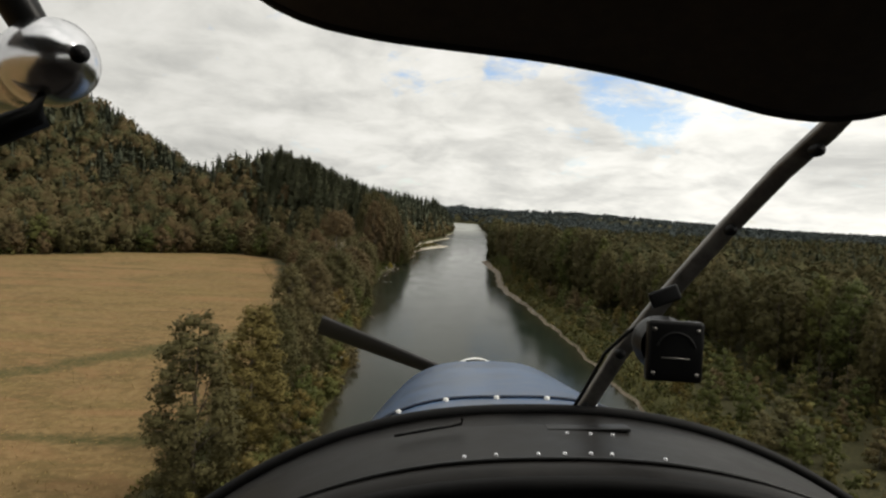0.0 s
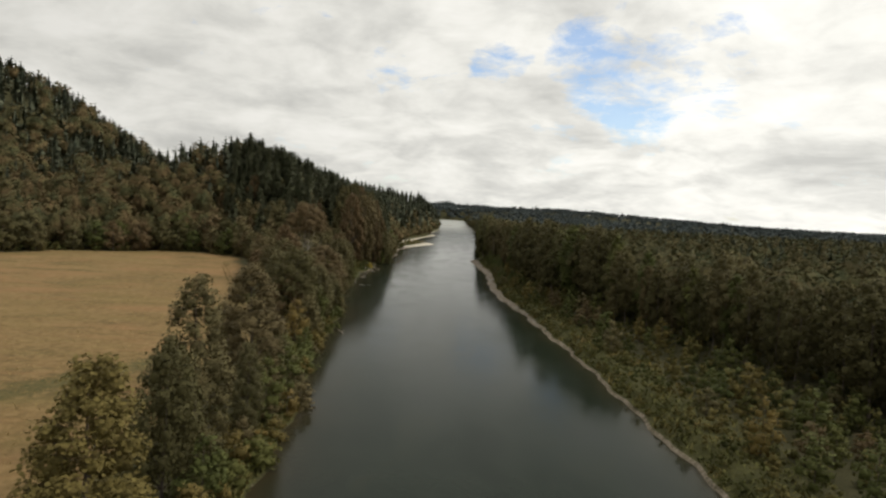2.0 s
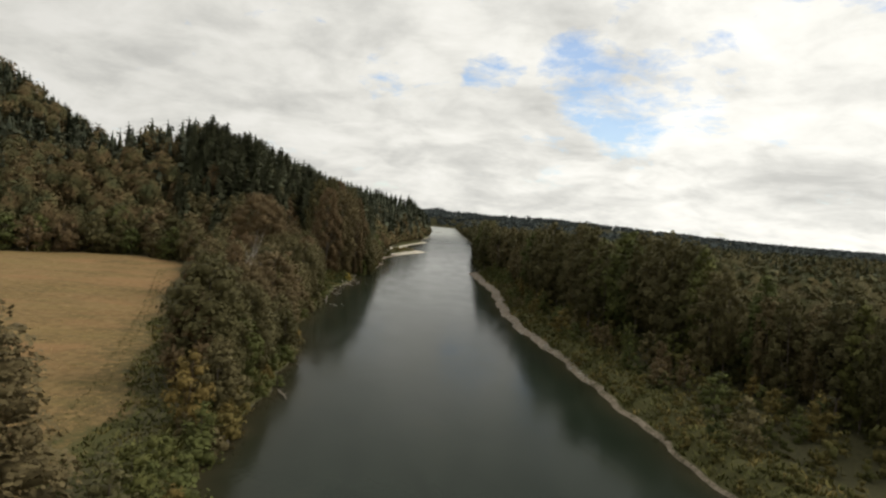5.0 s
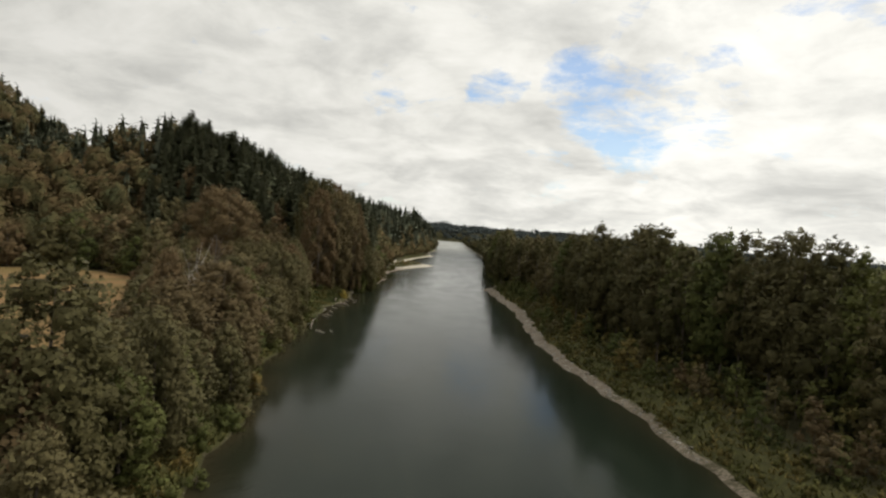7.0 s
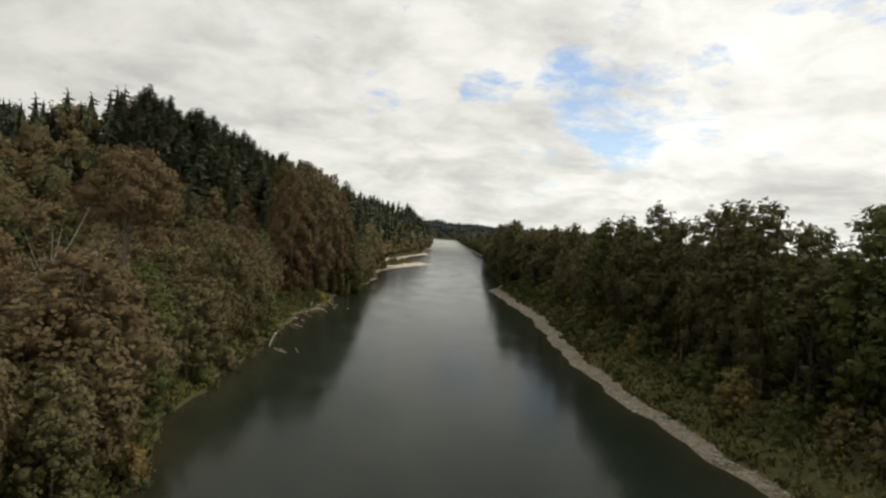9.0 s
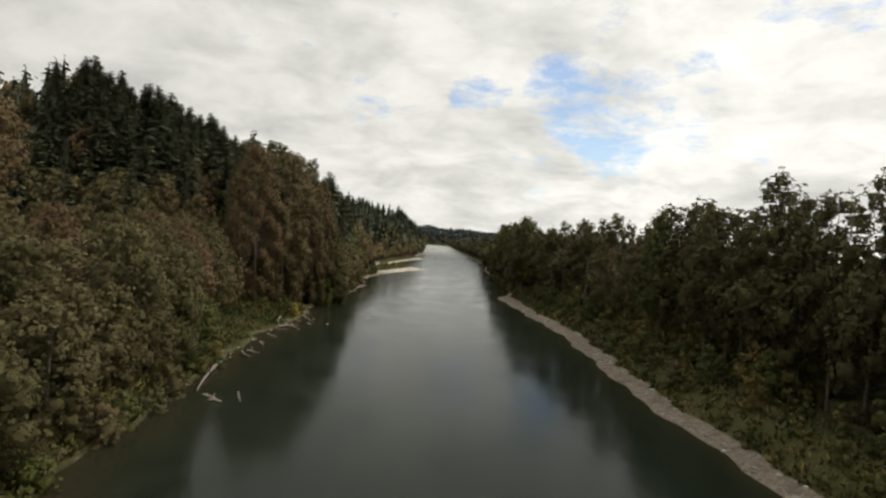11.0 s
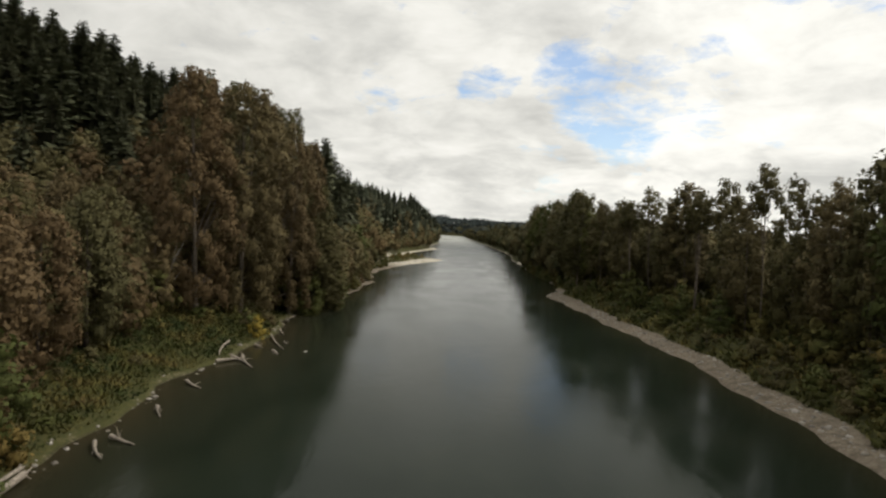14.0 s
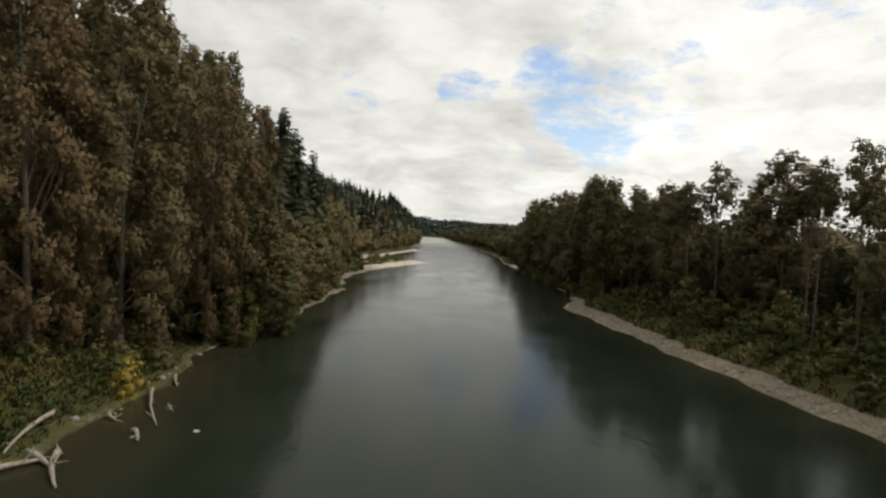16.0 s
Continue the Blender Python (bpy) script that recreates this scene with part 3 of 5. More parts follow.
PLANT_NAME = {"broad": "broadleaf_tree", "tall": "broadleaf_tree", "giant": "vine_hung_tree", "round": "maple_tree", "maple": "maple_tree", "cottonwood": "cottonwood_tree", "poplar": "cottonwood_tree", "umbrella": "broadleaf_tree",
              "shrub": "shrub", "sapling": "young_tree", "fir": "fir_tree"}
PLANT_HEIGHT = {"broad": 20, "tall": 24, "giant": 42, "round": 18, "maple": 18, "cottonwood": 32, "poplar": 34, "umbrella": 42, "shrub": 5, "sapling": 10, "fir": 30}
LEAVES = {"o": LEAF_OLIVE, "g": LEAF_GREEN, "r": LEAF_RUSSET, "y": LEAF_YELLOW, "b": LEAF_BRIGHT, "d": LEAF_DARK}
plants = random.Random(7)


def plant(kind, x, y, h, leaf="o", wide=1.0, group="riverside trees", label="", variant=None, z=None):
    """One tree or shrub of height h on the ground at x, y."""
    protos = PROTO[kind]
    trunk, crown = protos[plants.randrange(len(protos)) if variant is None else variant % len(protos)]
    ob = new(PLANT_NAME[kind])
    s = h / PLANT_HEIGHT[kind]
    ground = float(land(x, y)) if z is None else z
    ob.matrix_basis = pose(x, y, ground - 0.1, plants.uniform(-2, 2), plants.uniform(-2, 2), plants.uniform(0, 360)) @ Matrix.Diagonal((s * wide, s * wide, s, 1))
    text, cat = TREE_LABEL[kind]
    tagged(ob, label or text, cat, group)
    part("trunk", trunk, ob)
    top = part("crown", crown, ob)
    if kind != "fir":
        top.material_slots[0].link = "OBJECT"
        top.material_slots[0].material = LEAVES[leaf]
    return ob


# ---------------------------------------------------------------- ground and water
def build_ground():
    near = np.array([0, 0.5, 1, 1.6, 2.3, 3.2, 4.3, 5.6, 7.2, 9, 11, 13.5, 16.5, 20, 24])
    side = np.concatenate([near, np.arange(29, 180, 6), np.arange(185, 480, 18), np.array([500, 540, 600, 680, 780, 900, 1100, 1400, 1800, 2400, 3200, 4200])])
    ys = np.concatenate([np.array([-4200, -2500, -1500, -900, -500, -250, -120]), np.arange(-60, 960, 4.0), np.arange(965, 1500, 12.0), np.arange(1520, 2300, 60), np.arange(2320, 3000, 20), np.array([3100, 3300, 3600, 4000, 4500, 5000, 5600])])
    rows = []
    for y in ys:
        l, r = float(bank_l(y)), float(bank_r(y))
        rows.append(np.concatenate([l - side[::-1], np.linspace(l + 1.2, r - 1.2, 6), r + side]))
    X = np.array(rows)
    Y = np.repeat(ys[:, None], X.shape[1], 1)
    Z = land(X, Y)
    nr, nc = X.shape
    i = (np.arange(nr - 1)[:, None] * nc + np.arange(nc - 1)[None]).reshape(-1)
    faces = np.stack([i, i + 1, i + nc + 1, i + nc], 1)
    me = mesh_of("ground", np.stack([X, Y, Z], -1).reshape(-1, 3), faces, [LAND], True)
    x, y = X.ravel(), Y.ravel()
    dl, dr = bank_l(y) - x, x - bank_r(y)
    gravel = np.maximum((1 - smooth(0.8, 1.4, dl / beach_l(y))) * (dl > -3) * np.where((y < 600) | ((y > 655) & (y < 740)), 0.40, 0.85), (1 - smooth(0.8, 1.3, dr / beach_r(y))) * (dr > -3) * np.where(y < 345, 0.55, 1.0))
    gravel = np.maximum(gravel, ((dl < 0) & (dr < 0)) * 1.0)
    meadow = smooth(-4, 4, field_edge(y) - x) * smooth(-4, 4, field_end(x) - y)
    band1 = np.abs((y - 154) - (x + 101) * 1.45) / 1.8
    band2 = np.abs((y - 116) - (x + 76) * 0.07)
    track = np.abs((x + 49) - (y - 233) * -0.22)
    green = np.maximum(np.maximum(1 - smooth(3, 9, band1), 1 - smooth(1.5, 4.5, band2)), (1 - smooth(2.5, 5, np.abs(track - 2.5))) * 0.55 * (y < 345))
    rim = smooth(0, 1, 1 - np.abs(field_edge(y) - x) / 5) * 0.5
    meadow = meadow * (1 - 0.62 * green) * (1 - rim)
    verge = smooth(425, 445, y) * (1 - smooth(535, 560, y)) * (1 - smooth(20, 30, dl)) * (dl > 0)
    lush = np.maximum(np.maximum(green * (x < field_edge(y)), verge), np.maximum(rim, (1 - smooth(6, 12, dl)) * 0.6 * (dl > 0)))
    lush = np.maximum(lush, (1 - smooth(10, 30, dr)) * 0.55 * (dr > 0))
    flat = np.stack([gravel, meadow, lush, np.ones_like(x)], 1).astype(np.float32)
    me.color_attributes.new("cover", "FLOAT_COLOR", "POINT").data.foreach_set("color", flat.ravel())
    tagged(new("ground", me), "valley floor with dry golden meadow, green banks and gravel beaches", "ground", kind="structure")
    rows = np.concatenate([np.array([-4200, -1500, -400]), np.arange(-60, 960, 5.0), np.arange(970, 1500, 12.0), np.arange(1500, 2300, 40), np.arange(2320, 3000, 20), np.array([3100, 3400, 4200, 5600])])
    across = np.array([-40, -2, 0, 0.8, 1.8, 3, 4.5, 6.5, 9, 13, 18])
    wx, wy, sh = [], [], []
    for y in rows:
        l, r = float(bank_l(y)), float(bank_r(y))
        wx.append(np.concatenate([l + across, r - across[::-1]]))
        wy.append(np.full(22, y))
        wide = 5.0 + 3.0 * math.exp(-((y - 495) / 40) ** 2)
        sh.append(np.concatenate([np.exp(-np.maximum(across, 0) / wide), 0.8 * np.exp(-np.maximum(across[::-1], 0) / 3.5)]))
    wx, wy, sh = np.array(wx), np.array(wy), np.array(sh).ravel()
    nr, nc = wx.shape
    i = (np.arange(nr - 1)[:, None] * nc + np.arange(nc - 1)[None]).reshape(-1)
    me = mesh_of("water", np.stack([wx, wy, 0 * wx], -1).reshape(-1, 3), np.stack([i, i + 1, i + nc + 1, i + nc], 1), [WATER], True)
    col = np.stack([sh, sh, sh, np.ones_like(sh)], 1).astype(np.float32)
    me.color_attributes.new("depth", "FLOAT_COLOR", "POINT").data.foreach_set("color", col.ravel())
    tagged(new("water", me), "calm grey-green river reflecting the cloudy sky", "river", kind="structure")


build_ground()


# ---------------------------------------------------------------- far woods
def far_woods():
    rng = np.random.default_rng(5)
    def domed(count, size, wide, cells):
        """A far tree: leaf sprays on a lumpy dome."""
        way = unit(rng.normal(size=(count, 3)) + [0, 0, 0.35])
        lobes = unit(rng.normal(size=(11, 3)) + [0, 0, 0.3])

        def swell(d):
            return (0.66 + 0.46 * np.clip((d @ lobes.T).max(-1), 0, 1) ** 7)[..., None] * [wide / 2, wide / 2, 8.6]

        p = way * swell(way) * rng.uniform(0.92, 1.1, (count, 1)) + [0, 0, 9.4]
        v, f = sprays(p, way, size * rng.uniform(0.6, 1.3, count), rng, jitter=0.6)
        # the dense inside of the crown
        k = np.linspace(-1, 1, cells + 1)
        a, b = np.meshgrid(k, k)
        quads = []
        for axis in range(3):
            for sign in (-1, 1):
                g = np.stack([np.full_like(a, sign), a, b], -1)[..., [(3 - axis) % 3, (4 - axis) % 3, (5 - axis) % 3]]
                g = unit(g)
                g = g * swell(g) * 0.80 * rng.uniform(0.93, 1.07, g.shape[:2] + (1,)) + [0, 0, 9.2]
                quads.append(np.stack([g[:-1, :-1], g[:-1, 1:], g[1:, 1:], g[1:, :-1]], 2).reshape(-1, 3))
        q = np.concatenate(quads)
        rough = np.repeat(0.4 * rng.normal(size=(len(q) // 4, 3)), 4, 0)
        return np.concatenate([v, q]), np.concatenate([f, unit(unit(q - [0, 0, 8.0]) + rough)])

    leafy = [domed(34, 2.7, 12.5, 2) for _ in range(6)]
    core = np.array([(0, 0, 2), (2.4, 0, 14), (0, 0, 27.5), (-2.4, 0, 14), (0, 0, 2), (0, 2.4, 14), (0, 0, 27.5), (0, -2.4, 14)], float)
    pines = []
    for _ in range(5):
        v, f = conifer_sprays(rng, 28, 14.5, 10, 3, 0.06, False)
        pines.append((np.concatenate([v, core]), np.concatenate([f, unit(core * [1, 1, 0] + [0.01, 0, 0.8])])))
    crude = [domed(14, 4.2, 15, 1) for _ in range(5)]
    close = [domed(90, 1.75, 12.5, 2) for _ in range(6)]

    broad = [(v * [2.1, 2.1, 1.0], f) for v, f in crude]

    def scatter(x0, x1, y0, y1, step):
        gx, gy = np.meshgrid(np.arange(x0, x1, step), np.arange(y0, y1, step))
        return gx.ravel() + rng.uniform(-0.45, 0.45, gx.size) * step, gy.ravel() + rng.uniform(-0.45, 0.45, gx.size) * step

    out = {"leafy": ([], []), "pine": ([], []), "plain": ([], []), "far": ([], [])}

    def grow(x, y, h, templates, key):
        g = land(x, y)
        pick = rng.integers(0, len(templates), len(x))
        for k, (v, f) in enumerate(templates):
            sel = np.where(pick == k)[0]
            if not len(sel):
                continue
            a = rng.uniform(0, 6.28, len(sel))
            s = (h[sel] / (28.0 if templates is pines else 18.0))[:, None]
            wide = s * rng.uniform(0.85, 1.25, (len(sel), 1))
            vx = (np.cos(a)[:, None] * v[:, 0] - np.sin(a)[:, None] * v[:, 1]) * wide + x[sel][:, None]
            vy = (np.sin(a)[:, None] * v[:, 0] + np.cos(a)[:, None] * v[:, 1]) * wide + y[sel][:, None]
            vz = v[:, 2] * s + g[sel][:, None]
            out[key][0].append(np.stack([vx, vy, vz], -1).reshape(-1, 3))
            nx = np.cos(a)[:, None] * f[:, 0] - np.sin(a)[:, None] * f[:, 1]
            ny = np.sin(a)[:, None] * f[:, 0] + np.cos(a)[:, None] * f[:, 1]
            out[key][1].append(np.stack([nx, ny, np.broadcast_to(f[:, 2], nx.shape)], -1).reshape(-1, 3))

    # left hills
    for step, box, temp in ((10.0, (-330, -150, 400, 800), close), (9.4, (-150, 70, 400, 800), close), (12.5, (-620, -330, 330, 1000), leafy), (11, (-330, 70, 800, 1000), leafy), (14, (-300, 130, 1000, 1900), crude), (23, (-1100, -620, 330, 1000), crude)):
        x, y = scatter(*box, step)
        dl = bank_l(y) - x
        ok = (dl > beach_l(y) + 5) & (y > field_end(x) + 6) & ~((y < 690) & (x > -150)) & ~((y < field_end(x) + 16) & (x > -340))
        x, y = x[ok], y[ok]
        g = land(x, y)
        pine = rng.random(len(x)) < np.clip((g - 26) / 34, 0.03, 0.88) * np.where(x < -330, 0.5 + 0.45 * (g > 95), 1) + np.where(y > 790, 0.72, 0) * (x > -330)
        grow(x[pine], y[pine], rng.uniform(19, 29, pine.sum()), pines, "pine")
        grow(x[~pine], y[~pine], rng.uniform(14, 22, (~pine).sum()) * (1.35 if box[0] < -300 and box[1] < -140 else 1.0), temp, "leafy")
    # trees along the far reaches of both banks
    y = np.repeat(np.arange(690, 1900, 9.0), 2) + rng.uniform(-4, 4, 270)
    deep = np.tile([2.0, 11.0], 135) + rng.uniform(0, 4, 270)
    grow(bank_l(y) - beach_l(y) - deep + 1.0, y, rng.uniform(9, 19, 270), leafy, "leafy")
    y = np.repeat(np.linspace(650, 2440, 135), 2) + rng.uniform(-4, 4, 270)
    grow(bank_r(y) + beach_r(y) + deep - 3.0, y, rng.uniform(10, 22, 270), leafy, "plain")
    # tall conifers on the steep end of the ridge
    x, y = scatter(8, 54, 1330, 1420, 7.5)
    ok = bank_l(y) - x > 3
    grow(x[ok], y[ok], rng.uniform(25, 33, ok.sum()), pines, "pine")
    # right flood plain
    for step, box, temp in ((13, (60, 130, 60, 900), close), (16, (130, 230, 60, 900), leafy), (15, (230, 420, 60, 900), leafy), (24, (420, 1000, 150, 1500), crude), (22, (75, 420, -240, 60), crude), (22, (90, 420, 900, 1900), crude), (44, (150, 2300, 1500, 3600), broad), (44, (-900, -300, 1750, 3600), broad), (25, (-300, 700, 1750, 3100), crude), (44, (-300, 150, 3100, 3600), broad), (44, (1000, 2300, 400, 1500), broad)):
        x, y = scatter(*box, step)
        dr, dl = x - bank_r(y), bank_l(y) - x
        ok = ((dr > np.maximum(wall_r(y) + 5, 12)) & ((x > 0) | (y > 2400))) | (dl > 8) & (y > 1750)
        x, y = x[ok], y[ok]
        big = 1.0 if step < 30 else 1.6
        pine = rng.random(len(x)) < np.where(x > 330, 0.25, 0.05)
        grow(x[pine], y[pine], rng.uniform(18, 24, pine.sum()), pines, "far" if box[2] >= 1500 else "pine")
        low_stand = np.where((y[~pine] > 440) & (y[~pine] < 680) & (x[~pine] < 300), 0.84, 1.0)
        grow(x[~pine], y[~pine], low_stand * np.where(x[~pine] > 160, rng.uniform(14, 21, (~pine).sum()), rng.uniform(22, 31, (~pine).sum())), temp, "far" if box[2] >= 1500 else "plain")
    for key, mat, label in (("leafy", WOODS_MIXED, "distant mixed woods in olive and russet leaf"), ("pine", WOODS_NEEDLE, "distant dark conifers on the hills"), ("plain", WOODS_DARK, "dark level woods of the flood plain"), ("far", WOODS_HAZED, "woods on the far low hills, tinted blue-green for haze")):
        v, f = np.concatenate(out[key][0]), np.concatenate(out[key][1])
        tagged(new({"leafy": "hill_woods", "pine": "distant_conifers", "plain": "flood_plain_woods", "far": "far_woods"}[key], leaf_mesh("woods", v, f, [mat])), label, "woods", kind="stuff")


def wall_r(y):
    """How far inland of the right bank the tall trees begin."""
    return np.interp(y, [0, 140, 230, 300, 380, 450, 560, 620, 640, 800], [66, 60, 46, 32, 24, 19, 17, 13, 6, 5])


far_woods()


# ---------------------------------------------------------------- named trees of the left bank
def left_bank():
    r = random.Random(11)
    for kind, x, y, h, leaf, wide in (
            ("tall", -32.8, 95, 29.5, "d", 1.22), ("tall", -29.8, 114, 27.5, "y", 1.28), ("tall", -30.5, 150, 31.5, "o", 1.0), ("broad", -31.0, 138, 24, "d", 0.70), ("sapling", -23.5, 127, 10, "y", 1.1),
            ("sapling", -25, 136, 12, "g", 1.0), ("tall", -31, 188, 30, "o", 1.35), ("sapling", -26, 178, 12, "g", 1.1), ("sapling", -25, 194, 11, "g", 1.1), ("tall", -27, 168, 17, "o", 1.0),
            ("sapling", -28, 205, 10, "o", 1.2), ("sapling", -33, 199, 8, "y", 1.3), ("tall", -41, 203, 19, "o", 1.0), ("sapling", -29, 214, 9, "g", 1.3),
            ("broad", -36.5, 267, 28.5, "d", 1.05), ("sapling", -32, 243.5, 14, "y", 0.95), ("sapling", -28, 238, 8, "g", 1.3), ("sapling", -29, 256, 11, "o", 1.2), ("broad", -36, 420, 23, "o", 0.9),
            ("broad", -38, 355, 22, "g", 0.85), ("broad", -39, 407, 24.5, "o", 0.9), ("broad", -43, 446, 26, "r", 0.95), ("broad", -49, 437, 24, "o", 0.9),
            ("broad", -31, 284, 21, "o", 0.75), ("broad", -38, 308, 23, "r", 1.0), ("broad", -37, 332, 25, "r", 1.35),
            ("giant", -35, 524, 51, "o", 0.95), ("giant", -41, 513, 50, "r", 0.8), ("giant", -27, 538, 42, "r", 0.75), ("giant", -22.5, 549, 35, "d", 0.7), ("giant", -51, 546, 49, "d", 0.8), ("giant", -33, 555, 45, "o", 0.7),
            ("giant", -35, 573, 47, "o", 0.75), ("giant", -42, 588, 46, "r", 0.75), ("giant", -46, 564, 50, "d", 0.8), ("giant", -30, 597, 41, "r", 0.6),
            ("umbrella", -54, 386, 42, "r", 1.0), ("broad", -49, 336, 26.5, "r", 0.7), ("broad", -58, 498, 26, "r", 0.95), ("broad", -50, 490, 25, "o", 0.85), ("broad", -46, 479, 24, "o", 0.85),
            ("broad", -66, 492, 27, "r", 0.9), ("broad", -53, 472, 24.5, "d", 0.85), ("broad", -60, 480, 25, "o", 0.9), ("broad", -46, 466, 22, "r", 0.8),
            ("broad", -23, 547, 25, "d", 1.3), ("broad", -26, 558, 21, "d", 1.05), ("broad", -20, 553, 17, "g", 1.1), ("broad", -19, 549, 10, "d", 1.3), ("broad", -23, 541, 13, "g", 1.1), ("broad", -80, 470, 27, "r", 0.95), ("broad", -64, 462, 26, "o", 0.9)):
        plant(kind, x, y, h, leaf, wide)
    # the wooded strip between meadow and water
    y = 256.0
    while y < 560:
        l, e = float(bank_l(y)), float(field_edge(y))
        x = l - 1.2
        while x > max(e + 6, -175):
            far = l - x
            px, py = x + r.uniform(-2, 2), y + r.uniform(-3, 3)
            open_bank = 440 < py < 540 and far < 20
            if not open_bank:
                if px < float(np.interp(py, [256, 300, 345, 390], [-44, -53, -60, -74])) and py < 390:
                    if r.random() < 0.45:
                        plant("shrub", px, py, r.uniform(2.2, 4.5), r.choice("ogg"), r.uniform(0.9, 1.3), "bank shrubs", "low olive shrub at the meadow's edge")
                elif far < 4:
                    plant("shrub", px, py, r.uniform(3, 6.5), r.choice("ogggoogy"), r.uniform(0.8, 1.2), "bank shrubs")
                elif far < 13:
                    plant(r.choice(("maple", "maple", "sapling", "maple")), px, py, r.uniform(10, 17), r.choice("oogod"), r.uniform(0.85, 1.15))
                else:
                    plant("maple" if py < 450 else "round", px, py, r.uniform(13, 21), r.choice("oorood"), r.uniform(0.9, 1.2))
            x -= 4.5 if far < 4 else r.uniform(7.5, 10.5)
        y += 7.5
    # low growth along the water where the trees stand apart
    y = 84.0
    while y < 256:
        l = float(bank_l(y))
        for k in range(2):
            plant("shrub", l - 1.5 - 4.0 * k + r.uniform(-1, 1), y + r.uniform(-2, 2), r.uniform(3, 6), r.choice("oggy"), r.uniform(0.9, 1.3), "bank shrubs")
        y += 6.5


def hill_trees():
    """Trees at the hill's foot, behind the meadow and above the river."""
    r = random.Random(23)
    for row in range(2):
        x = -118.0 - row * 3
        while x > -335:
            y = float(field_end(x)) + 4 + row * 10 + r.uniform(-2, 2)
            plant("round", x, y, r.uniform(17, 27) + row * 3, r.choice("oorrdg"), r.uniform(1.0, 1.35), "trees behind the meadow")
            x -= r.uniform(9.5, 15.5)
    y = 545.0
    while y < 690:
        l = float(bank_l(y))
        x = l - 4
        while x > -152:
            px, py = x + r.uniform(-2, 2), y + r.uniform(-3, 3)
            if py > float(field_end(px)) + 4 and not (px > -64 and py < 575 and px < -24):
                g = float(land(px, py))
                if r.random() < min(0.85, max(0.1, (g - 14) / 30)):
                    plant("fir", px, py, r.uniform(21, 31), "d", r.uniform(1.05, 1.45), "conifers on the slope")
                else:
                    plant("round", px, py, r.uniform(14, 22), r.choice("oorrdg"), r.uniform(0.9, 1.2), "trees on the slope")
            x -= r.uniform(7.5, 10)
        y += 9.0
    for x, y, h in ((-28, 613, 39), (-31, 629, 41), (-29, 646, 39), (-26, 663, 36), (-35, 655, 41), (-24, 680, 34), (-27, 597, 33), (-23, 605, 37), (-33, 614, 38), (-41, 602, 35), (-46, 586, 37), (-52, 608, 35), (-56, 568, 46), (-53, 572, 42), (-60, 575, 40), (-49, 595, 42), (-46, 599, 40), (-62, 566, 38)):
        plant("fir", x, y, h, "d", 0.8, "conifers on the slope")


